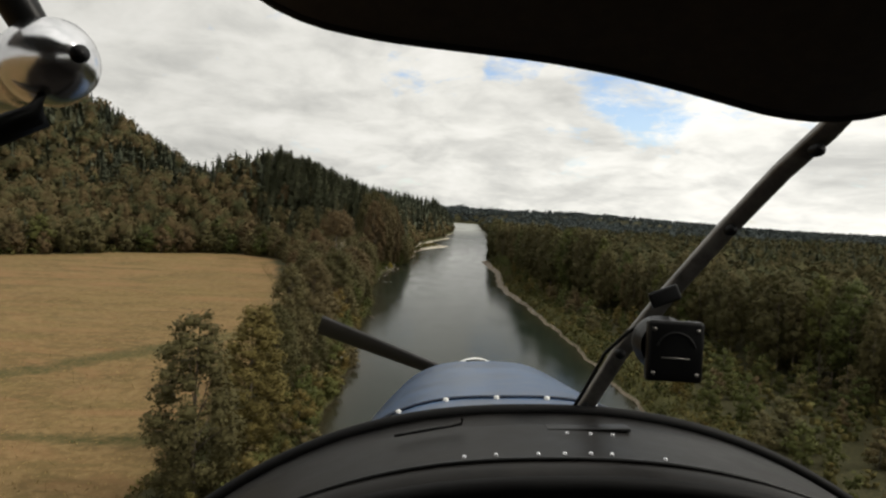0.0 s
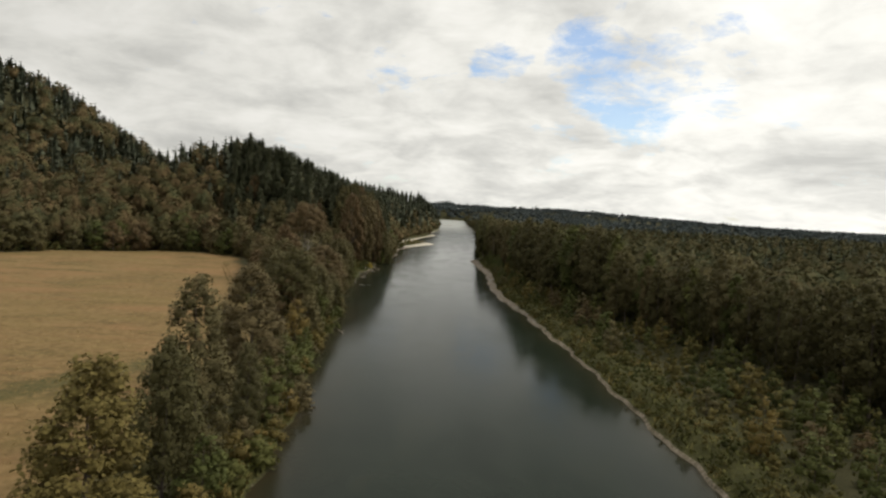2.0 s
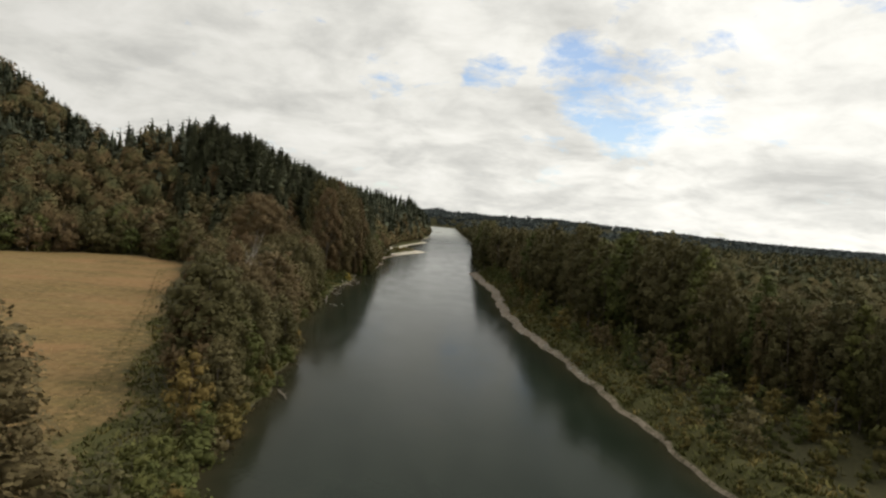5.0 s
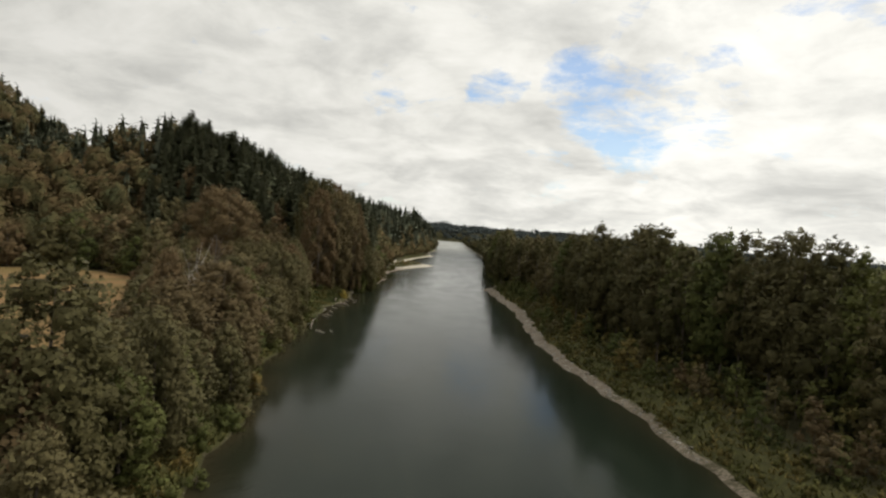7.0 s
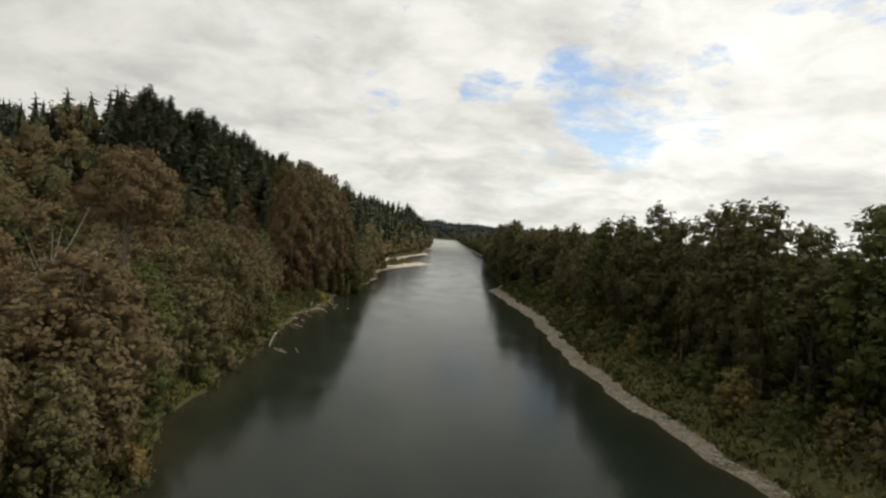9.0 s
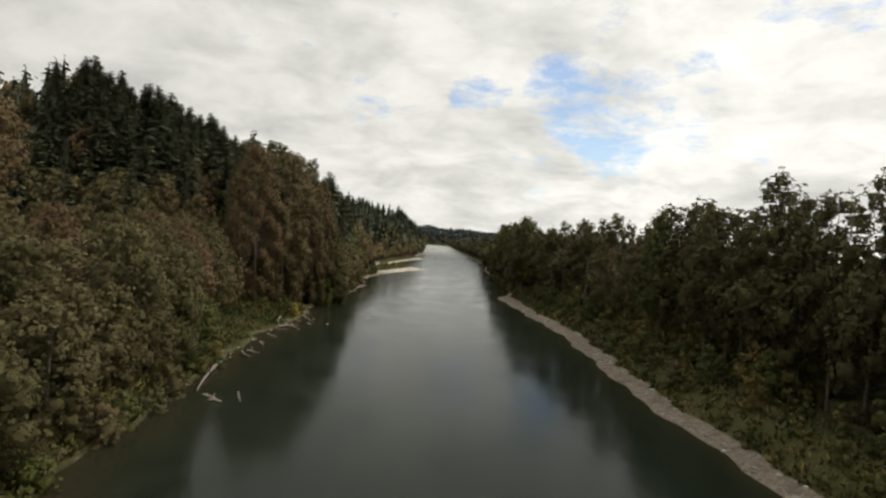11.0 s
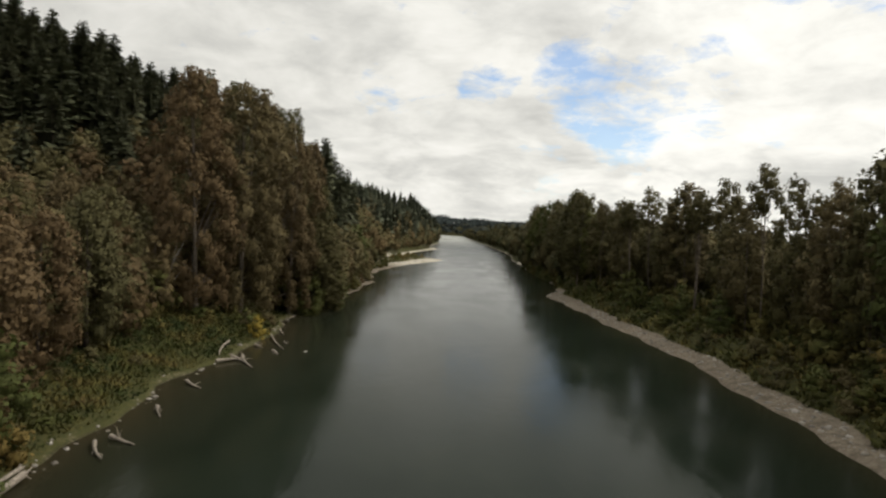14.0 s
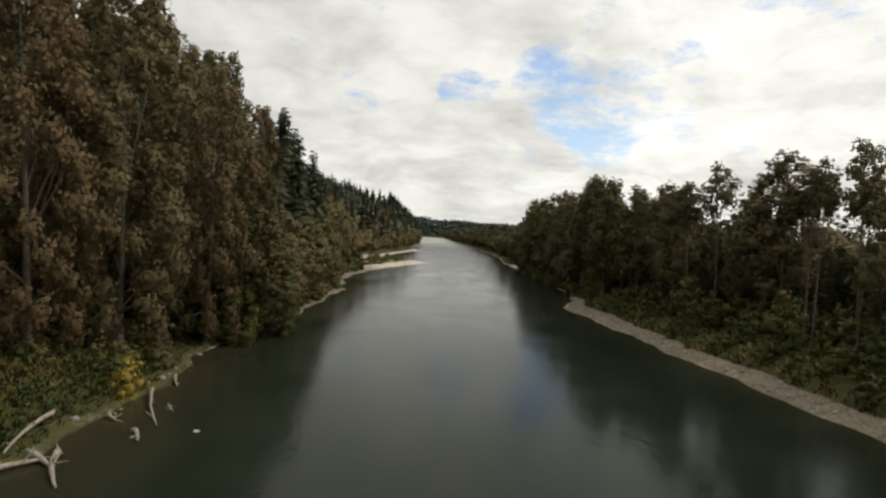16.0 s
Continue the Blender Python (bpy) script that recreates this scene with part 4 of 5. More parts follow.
def right_bank():
    r = random.Random(31)
    y = 90.0
    while y < 800:
        b, w = float(bank_r(y)), float(wall_r(y))
        for row in range(1):
            px, py = b + w + row * 6.5 + r.uniform(-1.5, 1.5), y + row * 3 + r.uniform(-1.5, 1.5)
            plant("poplar" if 465 < py < 610 and r.random() < 0.4 else "cottonwood", px + r.uniform(-2.5, 2.5), py, r.uniform(26, 34) + 8 * float(smooth(285, 340, py)) * (1 - float(smooth(440, 500, py))) + 2 * float(smooth(470, 500, py)) + 4 * float(smooth(600, 640, py)), r.choice("ddgdo"), r.uniform(0.8, 1.2), "trees of the far bank woods")
        y += 5.5 if y < 640 else 8
    # a second row closes the gaps between the tall trunks
    r2 = random.Random(77)
    y = 560.0
    while y < 720:
        plant("cottonwood", float(bank_r(y) + wall_r(y)) + r2.uniform(7, 15), y + r2.uniform(-2, 2), r2.uniform(22, 29), r2.choice("ddgo"), r2.uniform(1.0, 1.35), "trees of the far bank woods")
        y += 6.5
    y, thicket = 84.0, []
    while y < 640:
        b, w = float(bank_r(y)), float(wall_r(y))
        x = b + float(beach_r(y)) + 1.5
        while x < b + w - 2:
            in_low = x - b < 9
            px, py = x + r.uniform(-2, 2), y + r.uniform(-2.5, 2.5)
            if x - b - float(beach_r(y)) > 5 and r.random() < 0.66:
                thicket.append((px, py, r.uniform(2.5, 5) + 4.5 * float(smooth(8, 24, x - b - float(beach_r(y)))) * r.random()))
            elif in_low and r.random() < 0.6:
                thicket.append((px, py, r.uniform(1.8, 4.0)))
            elif in_low or r.random() < 0.3:
                thicket.append((px, py, r.uniform(2.2, 4.8)))
            else:
                plant("sapling", px, py, r.uniform(6, 11.5), r.choice("oogggyr"), r.uniform(0.9, 1.3), "flood plain saplings")
            x += 4.6 if in_low else 6.2
        y += 6.0
    for k in range(260):
        y = r.uniform(95, 760)
        thicket.append((float(bank_r(y) + wall_r(y)) + r.uniform(-2, 22), y, r.uniform(5, 12)))
    for k in range(110):
        y = r.uniform(330, 655)
        thicket.append((float(bank_r(y) + wall_r(y)) + r.uniform(-3, 2), y, r.uniform(4, 9)))
    for k in range(240):
        y = r.uniform(430, 705)
        x = float(bank_l(y)) - r.uniform(18 if y < 550 else 3, 60)
        thicket.append((x, y, r.uniform(5, 13)))
    for k in range(135):
        # brambles on the open bank, denser towards the big trees
        y = 552 - 62 * r.random() ** 1.3
        thicket.append((float(bank_l(y)) - 2.5 - r.random() ** 0.8 * 22, y, r.uniform(1.4, 3.6)))
    for k in range(34):
        y = r.uniform(430, 495)
        thicket.append((float(bank_l(y)) - r.uniform(7, 25), y, r.uniform(1.0, 2.4)))
    for k in range(60):
        # growth that hangs over the water below the steep slope and along the far side
        y = r.choice((r.uniform(566, 622), r.uniform(650, 742)))
        thicket.append((float(bank_l(y)) - r.uniform(-0.6, 1.2), y, r.uniform(3.5, 7.5)))
        y = r.uniform(642, 790)
        thicket.append((float(bank_r(y)) + r.uniform(-0.8, 1.5), y, r.uniform(4, 9)))
    for k in range(75):
        x = r.uniform(-335, -116)
        thicket.append((x, float(field_end(x)) + r.uniform(1, 7), r.uniform(4, 9)))
    for k in range(40):
        y = r.uniform(-200, 84)
        thicket.append((float(bank_l(y)) - r.uniform(2, 16), y, r.uniform(5, 12)))
    for k in range(170):
        # the flood plain goes on upstream of the walk's start
        y = r2.uniform(-30, 92)
        thicket.append((float(bank_r(y)) + 3 + 72 * r2.random(), y, r2.uniform(2.2, 6.0)))
    rng = np.random.default_rng(61)
    forms = []
    for _ in range(5):
        _, p, o, inner = crown_points(rng, 8, 7, -0.12, 6, 46, 0.25)
        v, f = sprays(p, o, 1.1 * rng.uniform(0.7, 1.3, len(p)), rng)
        forms.append((np.concatenate([v, inner[0]]), np.concatenate([f, inner[1]])))
    clumps = []
    for x, y, h in thicket:
        v, f = forms[r.randrange(5)]
        a, k = r.uniform(0, 6.28), h / 8
        turn = np.array([[math.cos(a), -math.sin(a), 0], [math.sin(a), math.cos(a), 0], [0, 0, 1]])
        clumps.append((v @ turn.T * k + [x, y, float(land(x, y))], f @ turn.T))
    tagged(new("thicket", leaf_mesh("thicket", np.concatenate([v for v, _ in clumps]), np.concatenate([w for _, w in clumps]), [THICKET])), "dense young thicket below and before the tall trees", "thicket", kind="stuff")
    for x, y, h in ((67, 648, 35), (70, 640, 34)):
        plant("cottonwood", x, y, h, "d", 1.2, "trees of the far bank woods")


left_bank()
hill_trees()
right_bank()


# ---------------------------------------------------------------- low growth
def tufts(name, x, y, size, lean, mat, label, seed, slim=0.16):
    """Standing grass or weed clumps: a fan of narrow blades at each place."""
    rng = np.random.default_rng(seed)
    n = len(x)
    base = np.repeat(np.stack([x, y, land(x, y) - 0.05], 1), 3, 0)
    s = np.repeat(size, 3)[:, None] * rng.uniform(0.6, 1.2, (3 * n, 1))
    way = unit(np.stack([rng.normal(size=3 * n) * lean, rng.normal(size=3 * n) * lean, np.ones(3 * n)], 1))
    a = rng.uniform(0, 6.28, 3 * n)
    side = np.stack([np.cos(a), np.sin(a), np.zeros(3 * n)], 1)
    base = base + side * s * 0.25
    v = np.stack([base - side * s * slim * 0.5, base + side * s * slim * 0.5, base + way * s * 0.6 + side * s * slim, base + way * s], 1)
    up = np.repeat(unit(way * [0.5, 0.5, 1] + 0.25 * rng.normal(size=way.shape)), 4, 0)
    tagged(new(name, leaf_mesh(name, v.reshape(-1, 3), up, [mat])), label, "grass", kind="stuff")


def scattered(rng, n, x0, x1, y0, y1):
    return rng.uniform(x0, x1, n), rng.uniform(y0, y1, n)


def low_growth():
    rng = np.random.default_rng(77)
    x, y = scattered(rng, 20000, -150, -38, 60, 520)
    ok = (x < field_edge(y) - 1) & (y < field_end(x) - 2) & (rng.random(len(x)) < np.clip(1.2 - (np.hypot(x, y - 120) / 330), 0.15, 1))
    tufts("meadow_grass", x[ok], y[ok], rng.uniform(0.2, 0.45, ok.sum()), 0.9, HAY, "dry golden meadow grass", 1, 0.22)
    d = rng.uniform(1.0, 27, 15000)
    y = rng.uniform(428, 552, 15000)
    x = bank_l(y) - d
    tufts("bank_grass", x, y, rng.uniform(0.4, 1.0, len(x)) * np.clip(d / 4, 0.6, 1), 0.8, BANK_GRASS, "rank green grass on the sloping bank", 2, 0.24)
    y = rng.uniform(85, 430, 9000)
    x = bank_l(y) - 0.9 - rng.random(9000) ** 1.5 * 9
    tufts("bank_weeds", x, y, rng.uniform(0.5, 1.2, len(x)), 0.7, WEEDS, "tangled weeds along the water's edge", 3, 0.3)
    y = rng.uniform(100, 640, 8500)
    x = bank_r(y) + beach_r(y) + 0.2 + rng.random(8500) ** 1.4 * 16
    tufts("flood_plain_weeds", x, y, rng.uniform(0.5, 1.3, len(x)), 0.7, WEEDS, "olive weeds above the gravel beach", 4, 0.3)
    y = rng.uniform(80, 340, 4500)
    x = field_edge(y) + rng.uniform(-3, 9, 4500)
    ok = x < bank_l(y) - 2
    tufts("meadow_edge_weeds", x[ok], y[ok], rng.uniform(0.4, 1.1, ok.sum()), 0.8, WEEDS, "olive weeds where the meadow meets the trees", 7, 0.3)
    y = rng.uniform(765, 850, 900)
    x = bank_l(y) - rng.uniform(9, 30, 900) * np.clip(beach_l(y) / 30, 0.4, 1)
    tufts("bar_grass", x, y, rng.uniform(0.5, 1.2, 900), 0.8, WEEDS, "yellow-green weeds on the sand bar", 6, 0.35)
    r = random.Random(41)
    for k in range(22):
        y = r.uniform(432, 548)
        plant("shrub", float(bank_l(y)) - r.uniform(3, 24), y, r.uniform(1.3, 2.8), r.choice("gggoo"), r.uniform(1.2, 1.9), "bank shrubs", "low bramble mound on the grassy bank")
    for k in range(17):
        y = r.uniform(524, 568)
        plant("maple", float(bank_l(y)) - r.uniform(7, 22), y, r.uniform(9, 16), r.choice("ordoo"), r.uniform(0.95, 1.25), "undergrowth below the big trees", "leafy tree under the old vine-hung trees")
    for k in range(30):
        y = r.uniform(508, 566)
        plant("shrub", float(bank_l(y)) - 2 - r.random() * (5 + 14 * (y > 524)), y, r.uniform(2, 4.2), r.choice("gogdo"), r.uniform(1.0, 1.5), "bank shrubs")
    for k in range(24):
        y = r.uniform(545, 700)
        plant("shrub", float(bank_l(y)) - r.uniform(0.5, 3.5), y, r.uniform(3, 7), r.choice("gorrd"), r.uniform(0.8, 1.3), "bank shrubs")
    for k in range(24):
        y = r.uniform(628, 720)
        plant("shrub", float(bank_l(y)) - r.uniform(1, 7), y, r.uniform(3, 6), r.choice("rrro"), r.uniform(1.0, 1.4), "bank shrubs", "rusty autumn shrub above the rocky bank")
    for k in range(34):
        y = r.uniform(768, 846)
        plant("shrub", float(bank_l(y)) - r.uniform(11, 27), y, r.uniform(2, 4), r.choice("gyy"), 1.3, "bank shrubs")
    for x, y, h in ((-27.6, 508, 4.2), (-27.0, 505, 3.2), (-28.4, 511, 3.4)):
        plant("shrub", x, y, h, "b", 0.9, "bank shrubs", "bright yellow autumn shrub above the water")
    for k in range(36):
        y = r.uniform(420, 645)
        plant("shrub", float(bank_r(y) + beach_r(y)) + r.uniform(1.5, 6), y, r.uniform(2.6, 4.6), r.choice("goggo"), r.uniform(1.0, 1.4), "flood plain shrubs", "rounded olive shrub behind the gravel beach")
    for k in range(60):
        y = r.uniform(430, 560)
        d = r.uniform(20, 34)
        plant("sapling", float(bank_l(y)) - d, y, r.uniform(5, 12), r.choice("oorgd"), r.uniform(1.0, 1.4), "undergrowth below the big trees")


def leafy_simple(name, tones):
    m, nt = material(name)
    p = noise_tex(nt, position(nt), 0.12, 4, 0.6)
    base = ramp(nt, p, tones)
    value = math_node(nt, "ADD", math_node(nt, "MULTIPLY", island_random(nt), 0.7), 0.65)
    comb = nt.nodes.new("ShaderNodeCombineColor")
    for i in range(3):
        nt.links.new(value, comb.inputs[i])
    finish(nt, mix(nt, 1.0, base, comb.outputs[0], "MULTIPLY"), 0.8, spec=0.15, translucent=0.25)
    return m


HAY = leafy_simple("hay", [(0.35, (0.24, 0.18, 0.07)), (0.5, (0.33, 0.235, 0.10)), (0.65, (0.28, 0.21, 0.08))])
BANK_GRASS = leafy_simple("bank_grass", [(0.36, (0.036, 0.048, 0.015)), (0.48, (0.062, 0.068, 0.020)), (0.58, (0.105, 0.092, 0.028)), (0.70, (0.128, 0.092, 0.034))])
WEEDS = leafy_simple("weeds", [(0.35, (0.066, 0.070, 0.024)), (0.5, (0.10, 0.097, 0.031)), (0.62, (0.155, 0.12, 0.04)), (0.72, (0.12, 0.085, 0.037))])
low_growth()


# ---------------------------------------------------------------- driftwood and stones
def driftwood(a, b, girth, seed, roots=True, branches=3, lift=0.15, label="bleached driftwood log stranded at the water's edge"):
    """A stranded trunk from its root end a to its thin end b, each (x, y, height)."""
    rng = np.random.default_rng(seed)
    a, b = np.array(a, float), np.array(b, float)
    length = np.linalg.norm(b - a)
    bow = np.cross(unit(b - a), [0, 0, 1]) * length * rng.uniform(-0.06, 0.06)
    line = [a + (b - a) * s + bow * 4 * s * (1 - s) + rng.normal(size=3) * 0.03 * [1, 1, 0.3] for s in np.linspace(0, 1, 7)]
    thing = new("driftwood_log")
    thing.location = a
    pts = np.array(line) - a
    part("log", mesh_of("log", *tube(pts, girth * np.linspace(1, 0.35, 7), 8), [DRIFTWOOD], True), thing)
    if roots:
        pieces = []
        for k in range(7):
            w = unit(-unit(b - a) * 0.5 + rng.normal(size=3) * [1, 1, 0.8])
            e = w * girth * rng.uniform(1.5, 2.8)
            pieces.append(tube([np.zeros(3), e * 0.5 + rng.normal(size=3) * 0.1, e], [girth * 0.6, girth * 0.3, girth * 0.06], 5))
        part("root_plate", mesh_of("roots", *joined(pieces), [DRIFTWOOD], True), thing, "splayed grey roots")
    for k in range(branches):
        s = rng.uniform(0.35, 0.95)
        root = pts[int(s * 6)]
        e = root + unit(rng.normal(size=3) + unit(b - a) * 0.8 + [0, 0, 0.5]) * girth * rng.uniform(3, 6)
        part("branch", mesh_of("branch", *tube([root, root * 0.5 + e * 0.5 + rng.normal(size=3) * 0.08, e], [girth * 0.4, girth * 0.25, girth * 0.06], 5), [DRIFTWOOD], True), thing)
    return tagged(thing, label, "driftwood", "driftwood on the left bank")


def shore_things():
    logs = ((-30.6, 435.6, 0.7, -28.7, 411.5, 0.2, 0.32), (-29.2, 445, 0.4, -26.8, 441, 0.2, 0.22), (-26.8, 486.4, 0.5, -24.3, 484.2, 0.1, 0.3), (-25.2, 407.5, 0.2, -23.4, 405.9, 0.1, 0.3),
            (-22.4, 412, 0.1, -20.8, 406.5, 0.05, 0.14), (-29.8, 495.5, 1.2, -28.6, 485.6, 0.8, 0.24), (-25.4, 487.2, 0.4, -22.4, 480.6, 0.1, 0.3), (-28.4, 483.0, 0.4, -25.2, 486.4, 0.3, 0.28),
            (-25.7, 498.2, 0.25, -24.6, 497.0, 0.1, 0.22), (-21.8, 494.2, 0.1, -20.6, 491.2, 0.1, 0.24), (-25.0, 508.0, 0.5, -20.5, 495.9, 0.1, 0.2), (-21.6, 502.8, 0.1, -20.5, 500.6, 0.1, 0.16),
            (-27.8, 457.3, 0.4, -26.6, 454.6, 0.1, 0.24), (-28.4, 446.6, 0.4, -25.6, 445.2, 0.1, 0.26), (-22.6, 274.0, 0.8, -20.4, 270.6, 0.1, 0.22), (-26.8, 247.0, 0.8, -24.9, 243.6, 0.2, 0.18),
            (-26.6, 409.4, 0.1, -26.0, 408.4, 0.1, 0.26), (-31.4, 436.8, 0.8, -30.4, 421.5, 0.3, 0.2), (-28.6, 470.0, 0.4, -26.0, 467.5, 0.1, 0.2), (-24.6, 515.0, 0.5, -23.2, 511.0, 0.1, 0.18))
    for k, (x0, y0, z0, x1, y1, z1, g) in enumerate(logs):
        driftwood((x0, y0, z0), (x1, y1, z1), g, 200 + k, roots=k % 3 != 1, branches=2 + k % 3)
    rng = np.random.default_rng(9)
    # boulders that stand out on the bank
    for x, y, s in ((-24.6, 189.8, 0.9), (-23.6, 190.6, 0.55), (-25.4, 191.2, 0.6), (-16.5, 494.5, 0.35), (-20, 628, 0.9), (-18.5, 634, 0.8), (-17, 641, 0.9), (-15.8, 645, 0.7), (-21.5, 622, 0.7), (-15.2, 640, 1.2), (-16.4, 637, 1.0), (-18.2, 636, 1.3), (-20.5, 634, 1.1), (-22.6, 631, 1.0), (-13.9, 642, 0.7)):
        me = bpy.data.meshes.new("boulder")
        bm = bmesh.new()
        bmesh.ops.create_icosphere(bm, subdivisions=2, radius=s)
        for v in bm.verts:
            v.co *= 1 + 0.28 * noise.noise(v.co * 1.7 / s + Vector((x, y, 0)))
            v.co.z *= 0.65
        bm.to_mesh(me)
        bm.free()
        me.materials.append(STONE)
        ob = new("boulder", me)
        ob.location = (x, y, max(float(land(x, y)), -0.1) + 0.1 * s)
        tagged(ob, "pale weathered boulder at the water's edge", "rock", "boulders")
    # loose stones of the beaches
    t = (1 + 5 ** 0.5) / 2
    ico = unit(np.array([(-1, t, 0), (1, t, 0), (-1, -t, 0), (1, -t, 0), (0, -1, t), (0, 1, t), (0, -1, -t), (0, 1, -t), (t, 0, -1), (t, 0, 1), (-t, 0, -1), (-t, 0, 1)], float))
    tri = np.array([(0, 11, 5), (0, 5, 1), (0, 1, 7), (0, 7, 10), (0, 10, 11), (1, 5, 9), (5, 11, 4), (11, 10, 2), (10, 7, 6), (7, 1, 8), (3, 9, 4), (3, 4, 2), (3, 2, 6), (3, 6, 8), (3, 8, 9), (4, 9, 5), (2, 4, 11), (6, 2, 10), (8, 6, 7), (9, 8, 1)])
    y = np.concatenate([rng.uniform(300, 630, 1000), rng.uniform(400, 560, 110), rng.uniform(745, 880, 400)])
    x = np.concatenate([bank_r(y[:1000]) + rng.random(1000) * beach_r(y[:1000]), bank_l(y[1000:]) + 1 - rng.random(510) * (beach_l(y[1000:]) + 1)])
    s = 0.12 + 0.4 * rng.random(len(x)) ** 3
    v = ico[None] * (s[:, None, None] * rng.uniform(0.7, 1.3, (len(x), 1, 3)) * [1, 1, 0.6]) * rng.uniform(0.85, 1.15, (len(x), 12, 1))
    v = v + np.stack([x, y, np.maximum(land(x, y), -0.05)], 1)[:, None]
    f = tri[None] + 12 * np.arange(len(x))[:, None, None]
    tagged(new("beach_stones", mesh_of("stones", v.reshape(-1, 3), f.reshape(-1, 3), [STONE])), "grey and tan stones scattered on the beaches", "stones", kind="stuff")


def dead_tree(x, y, h, seed, lean=(0, 0)):
    """A bare, bleached snag with upright limbs."""
    rng = np.random.default_rng(seed)
    thing = new("dead_tree")
    thing.location = (x, y, float(land(x, y)) - 0.2)
    spine = np.array([[lean[0] * s, lean[1] * s, s * h] for s in np.linspace(0, 1, 6)])
    part("trunk", mesh_of("trunk", *tube(spine, 0.22 * (1 - 0.85 * np.linspace(0, 1, 6)), 6), [PALE_BARK], True), thing)
    for k in range(9):
        s = rng.uniform(0.25, 0.85)
        root = np.array([lean[0] * s, lean[1] * s, s * h])
        e = root + [rng.normal() * 0.12 * h, rng.normal() * 0.12 * h, rng.uniform(0.15, 0.35) * h]
        part("branch", mesh_of("branch", *tube([root, root * 0.5 + e * 0.5 - [0, 0, 0.03 * h], e], [0.09, 0.06, 0.015], 5), [PALE_BARK], True), thing)
    tagged(thing, "bare bleached dead tree among leafy maples", "dead tree", "snags")


def islet(x, y, a, b, turn):
    """A low gravel islet that stands just out of the water."""
    ang = np.linspace(0, 2 * np.pi, 28, endpoint=False)
    rim = 1 + 0.18 * np.sin(3 * ang + x) + 0.10 * np.sin(7 * ang + y)
    rings = [np.stack([np.cos(ang) * a * k * rim, np.sin(ang) * b * k * rim, np.full(28, z)], 1) for k, z in ((1.06, -0.6), (1.0, 0.1), (0.8, 0.7), (0.4, 1.0), (0.02, 1.1))]
    i = (np.arange(4)[:, None] * 28 + np.arange(28)[None]).reshape(-1)
    j = (np.arange(4)[:, None] * 28 + (np.arange(28)[None] + 1) % 28).reshape(-1)
    ob = new("gravel_islet", mesh_of("islet", np.concatenate(rings), np.stack([i, j, j + 28, i + 28], 1), [STONE], True))
    ob.matrix_basis = pose(x, y, 0, 0, 0, turn)
    tagged(ob, "low dark gravel islet in the far riffles", "islet", "islets of the far reach")


shore_things()
islet(80, 1720, 26, 10, 8)
islet(134, 1640, 22, 8, -12)
islet(94, 905, 7, 2.2, 25)
for k, (x, y, h) in enumerate(((-45, 342, 25.5), (-47.5, 345, 22), (-43.5, 347, 23), (-46, 508, 13))):
    dead_tree(x, y, h, 300 + k, (3, -1) if k == 3 else (0, 0))


# ---------------------------------------------------------------- the aircraft from whose cabin the flight starts
def plain(name, colour, rough, metal=0.0, wear=0.25, size=40.0, bump=0.15, spec=0.5):
    """Paint, rubber, vinyl or metal with slight blotches and scuffs."""
    m, nt = material(name)
    co = nt.nodes.new("ShaderNodeTexCoord").outputs["Object"]
    n = noise_tex(nt, co, size, 5, 0.65)
    dark = tuple(c * (1 - wear) for c in colour)
    light = tuple(min(1.0, c * (1 + wear)) for c in colour)
    r = math_node(nt, "ADD", math_node(nt, "MULTIPLY", n, 0.25), rough - 0.12)
    finish(nt, ramp(nt, n, [(0.35, dark), (0.65, light)]), r, metal, bump=n, strength=bump, distance=0.002, spec=spec)
    return m


def arch_sheet(section, stations, thick, mat, name):
    """A shell: section(u, s) gives (x, z) across for u in -1..1 at each station along y."""
    us = np.linspace(-1, 1, 33)
    grid = np.array([[(*section(u, k)[:1], y, section(u, k)[1]) for u in us] for k, y in enumerate(stations)])
    low = grid - [0, 0, thick]
    nr, nc = grid.shape[:2]
    i = (np.arange(nr - 1)[:, None] * nc + np.arange(nc - 1)[None]).reshape(-1)
    top = np.stack([i, i + 1, i + nc + 1, i + nc], 1)
    off = nr * nc
    bottom = top[:, ::-1] + off
    ring = np.concatenate([np.arange(nc), np.arange(1, nr) * nc + nc - 1, (nr - 1) * nc + np.arange(nc - 2, -1, -1), np.arange(nr - 2, 0, -1) * nc])
    nxt = np.roll(ring, -1)
    sides = np.stack([ring, ring + off, nxt + off, nxt], 1)
    return mesh_of(name, np.concatenate([grid.reshape(-1, 3), low.reshape(-1, 3)]), np.concatenate([top, bottom, sides]), [mat], True)


def solid(name, bm, mat, bevel=0.0):
    if bevel:
        bmesh.ops.bevel(bm, geom=bm.edges[:], offset=bevel, segments=3, affect="EDGES", profile=0.6)
    me = bpy.data.meshes.new(name)
    bm.to_mesh(me)
    bm.free()
    me.materials.append(mat)
    for p in me.polygons:
        p.use_smooth = True
    return me


def box(sx, sy, sz):
    bm = bmesh.new()
    bmesh.ops.create_cube(bm, size=1.0)
    for v in bm.verts:
        v.co = Vector((v.co.x * sx, v.co.y * sy, v.co.z * sz))
    return bm


def lathe(name, profile, mat, sides=28):
    """Turned form about the y axis from (y, radius) pairs."""
    y = np.array([p[0] for p in profile], float)
    r = np.maximum(np.array([p[1] for p in profile], float), 1e-4)
    return mesh_of(name, *tube(np.stack([0 * y, y, 0 * y], 1), r, sides), [mat], True)


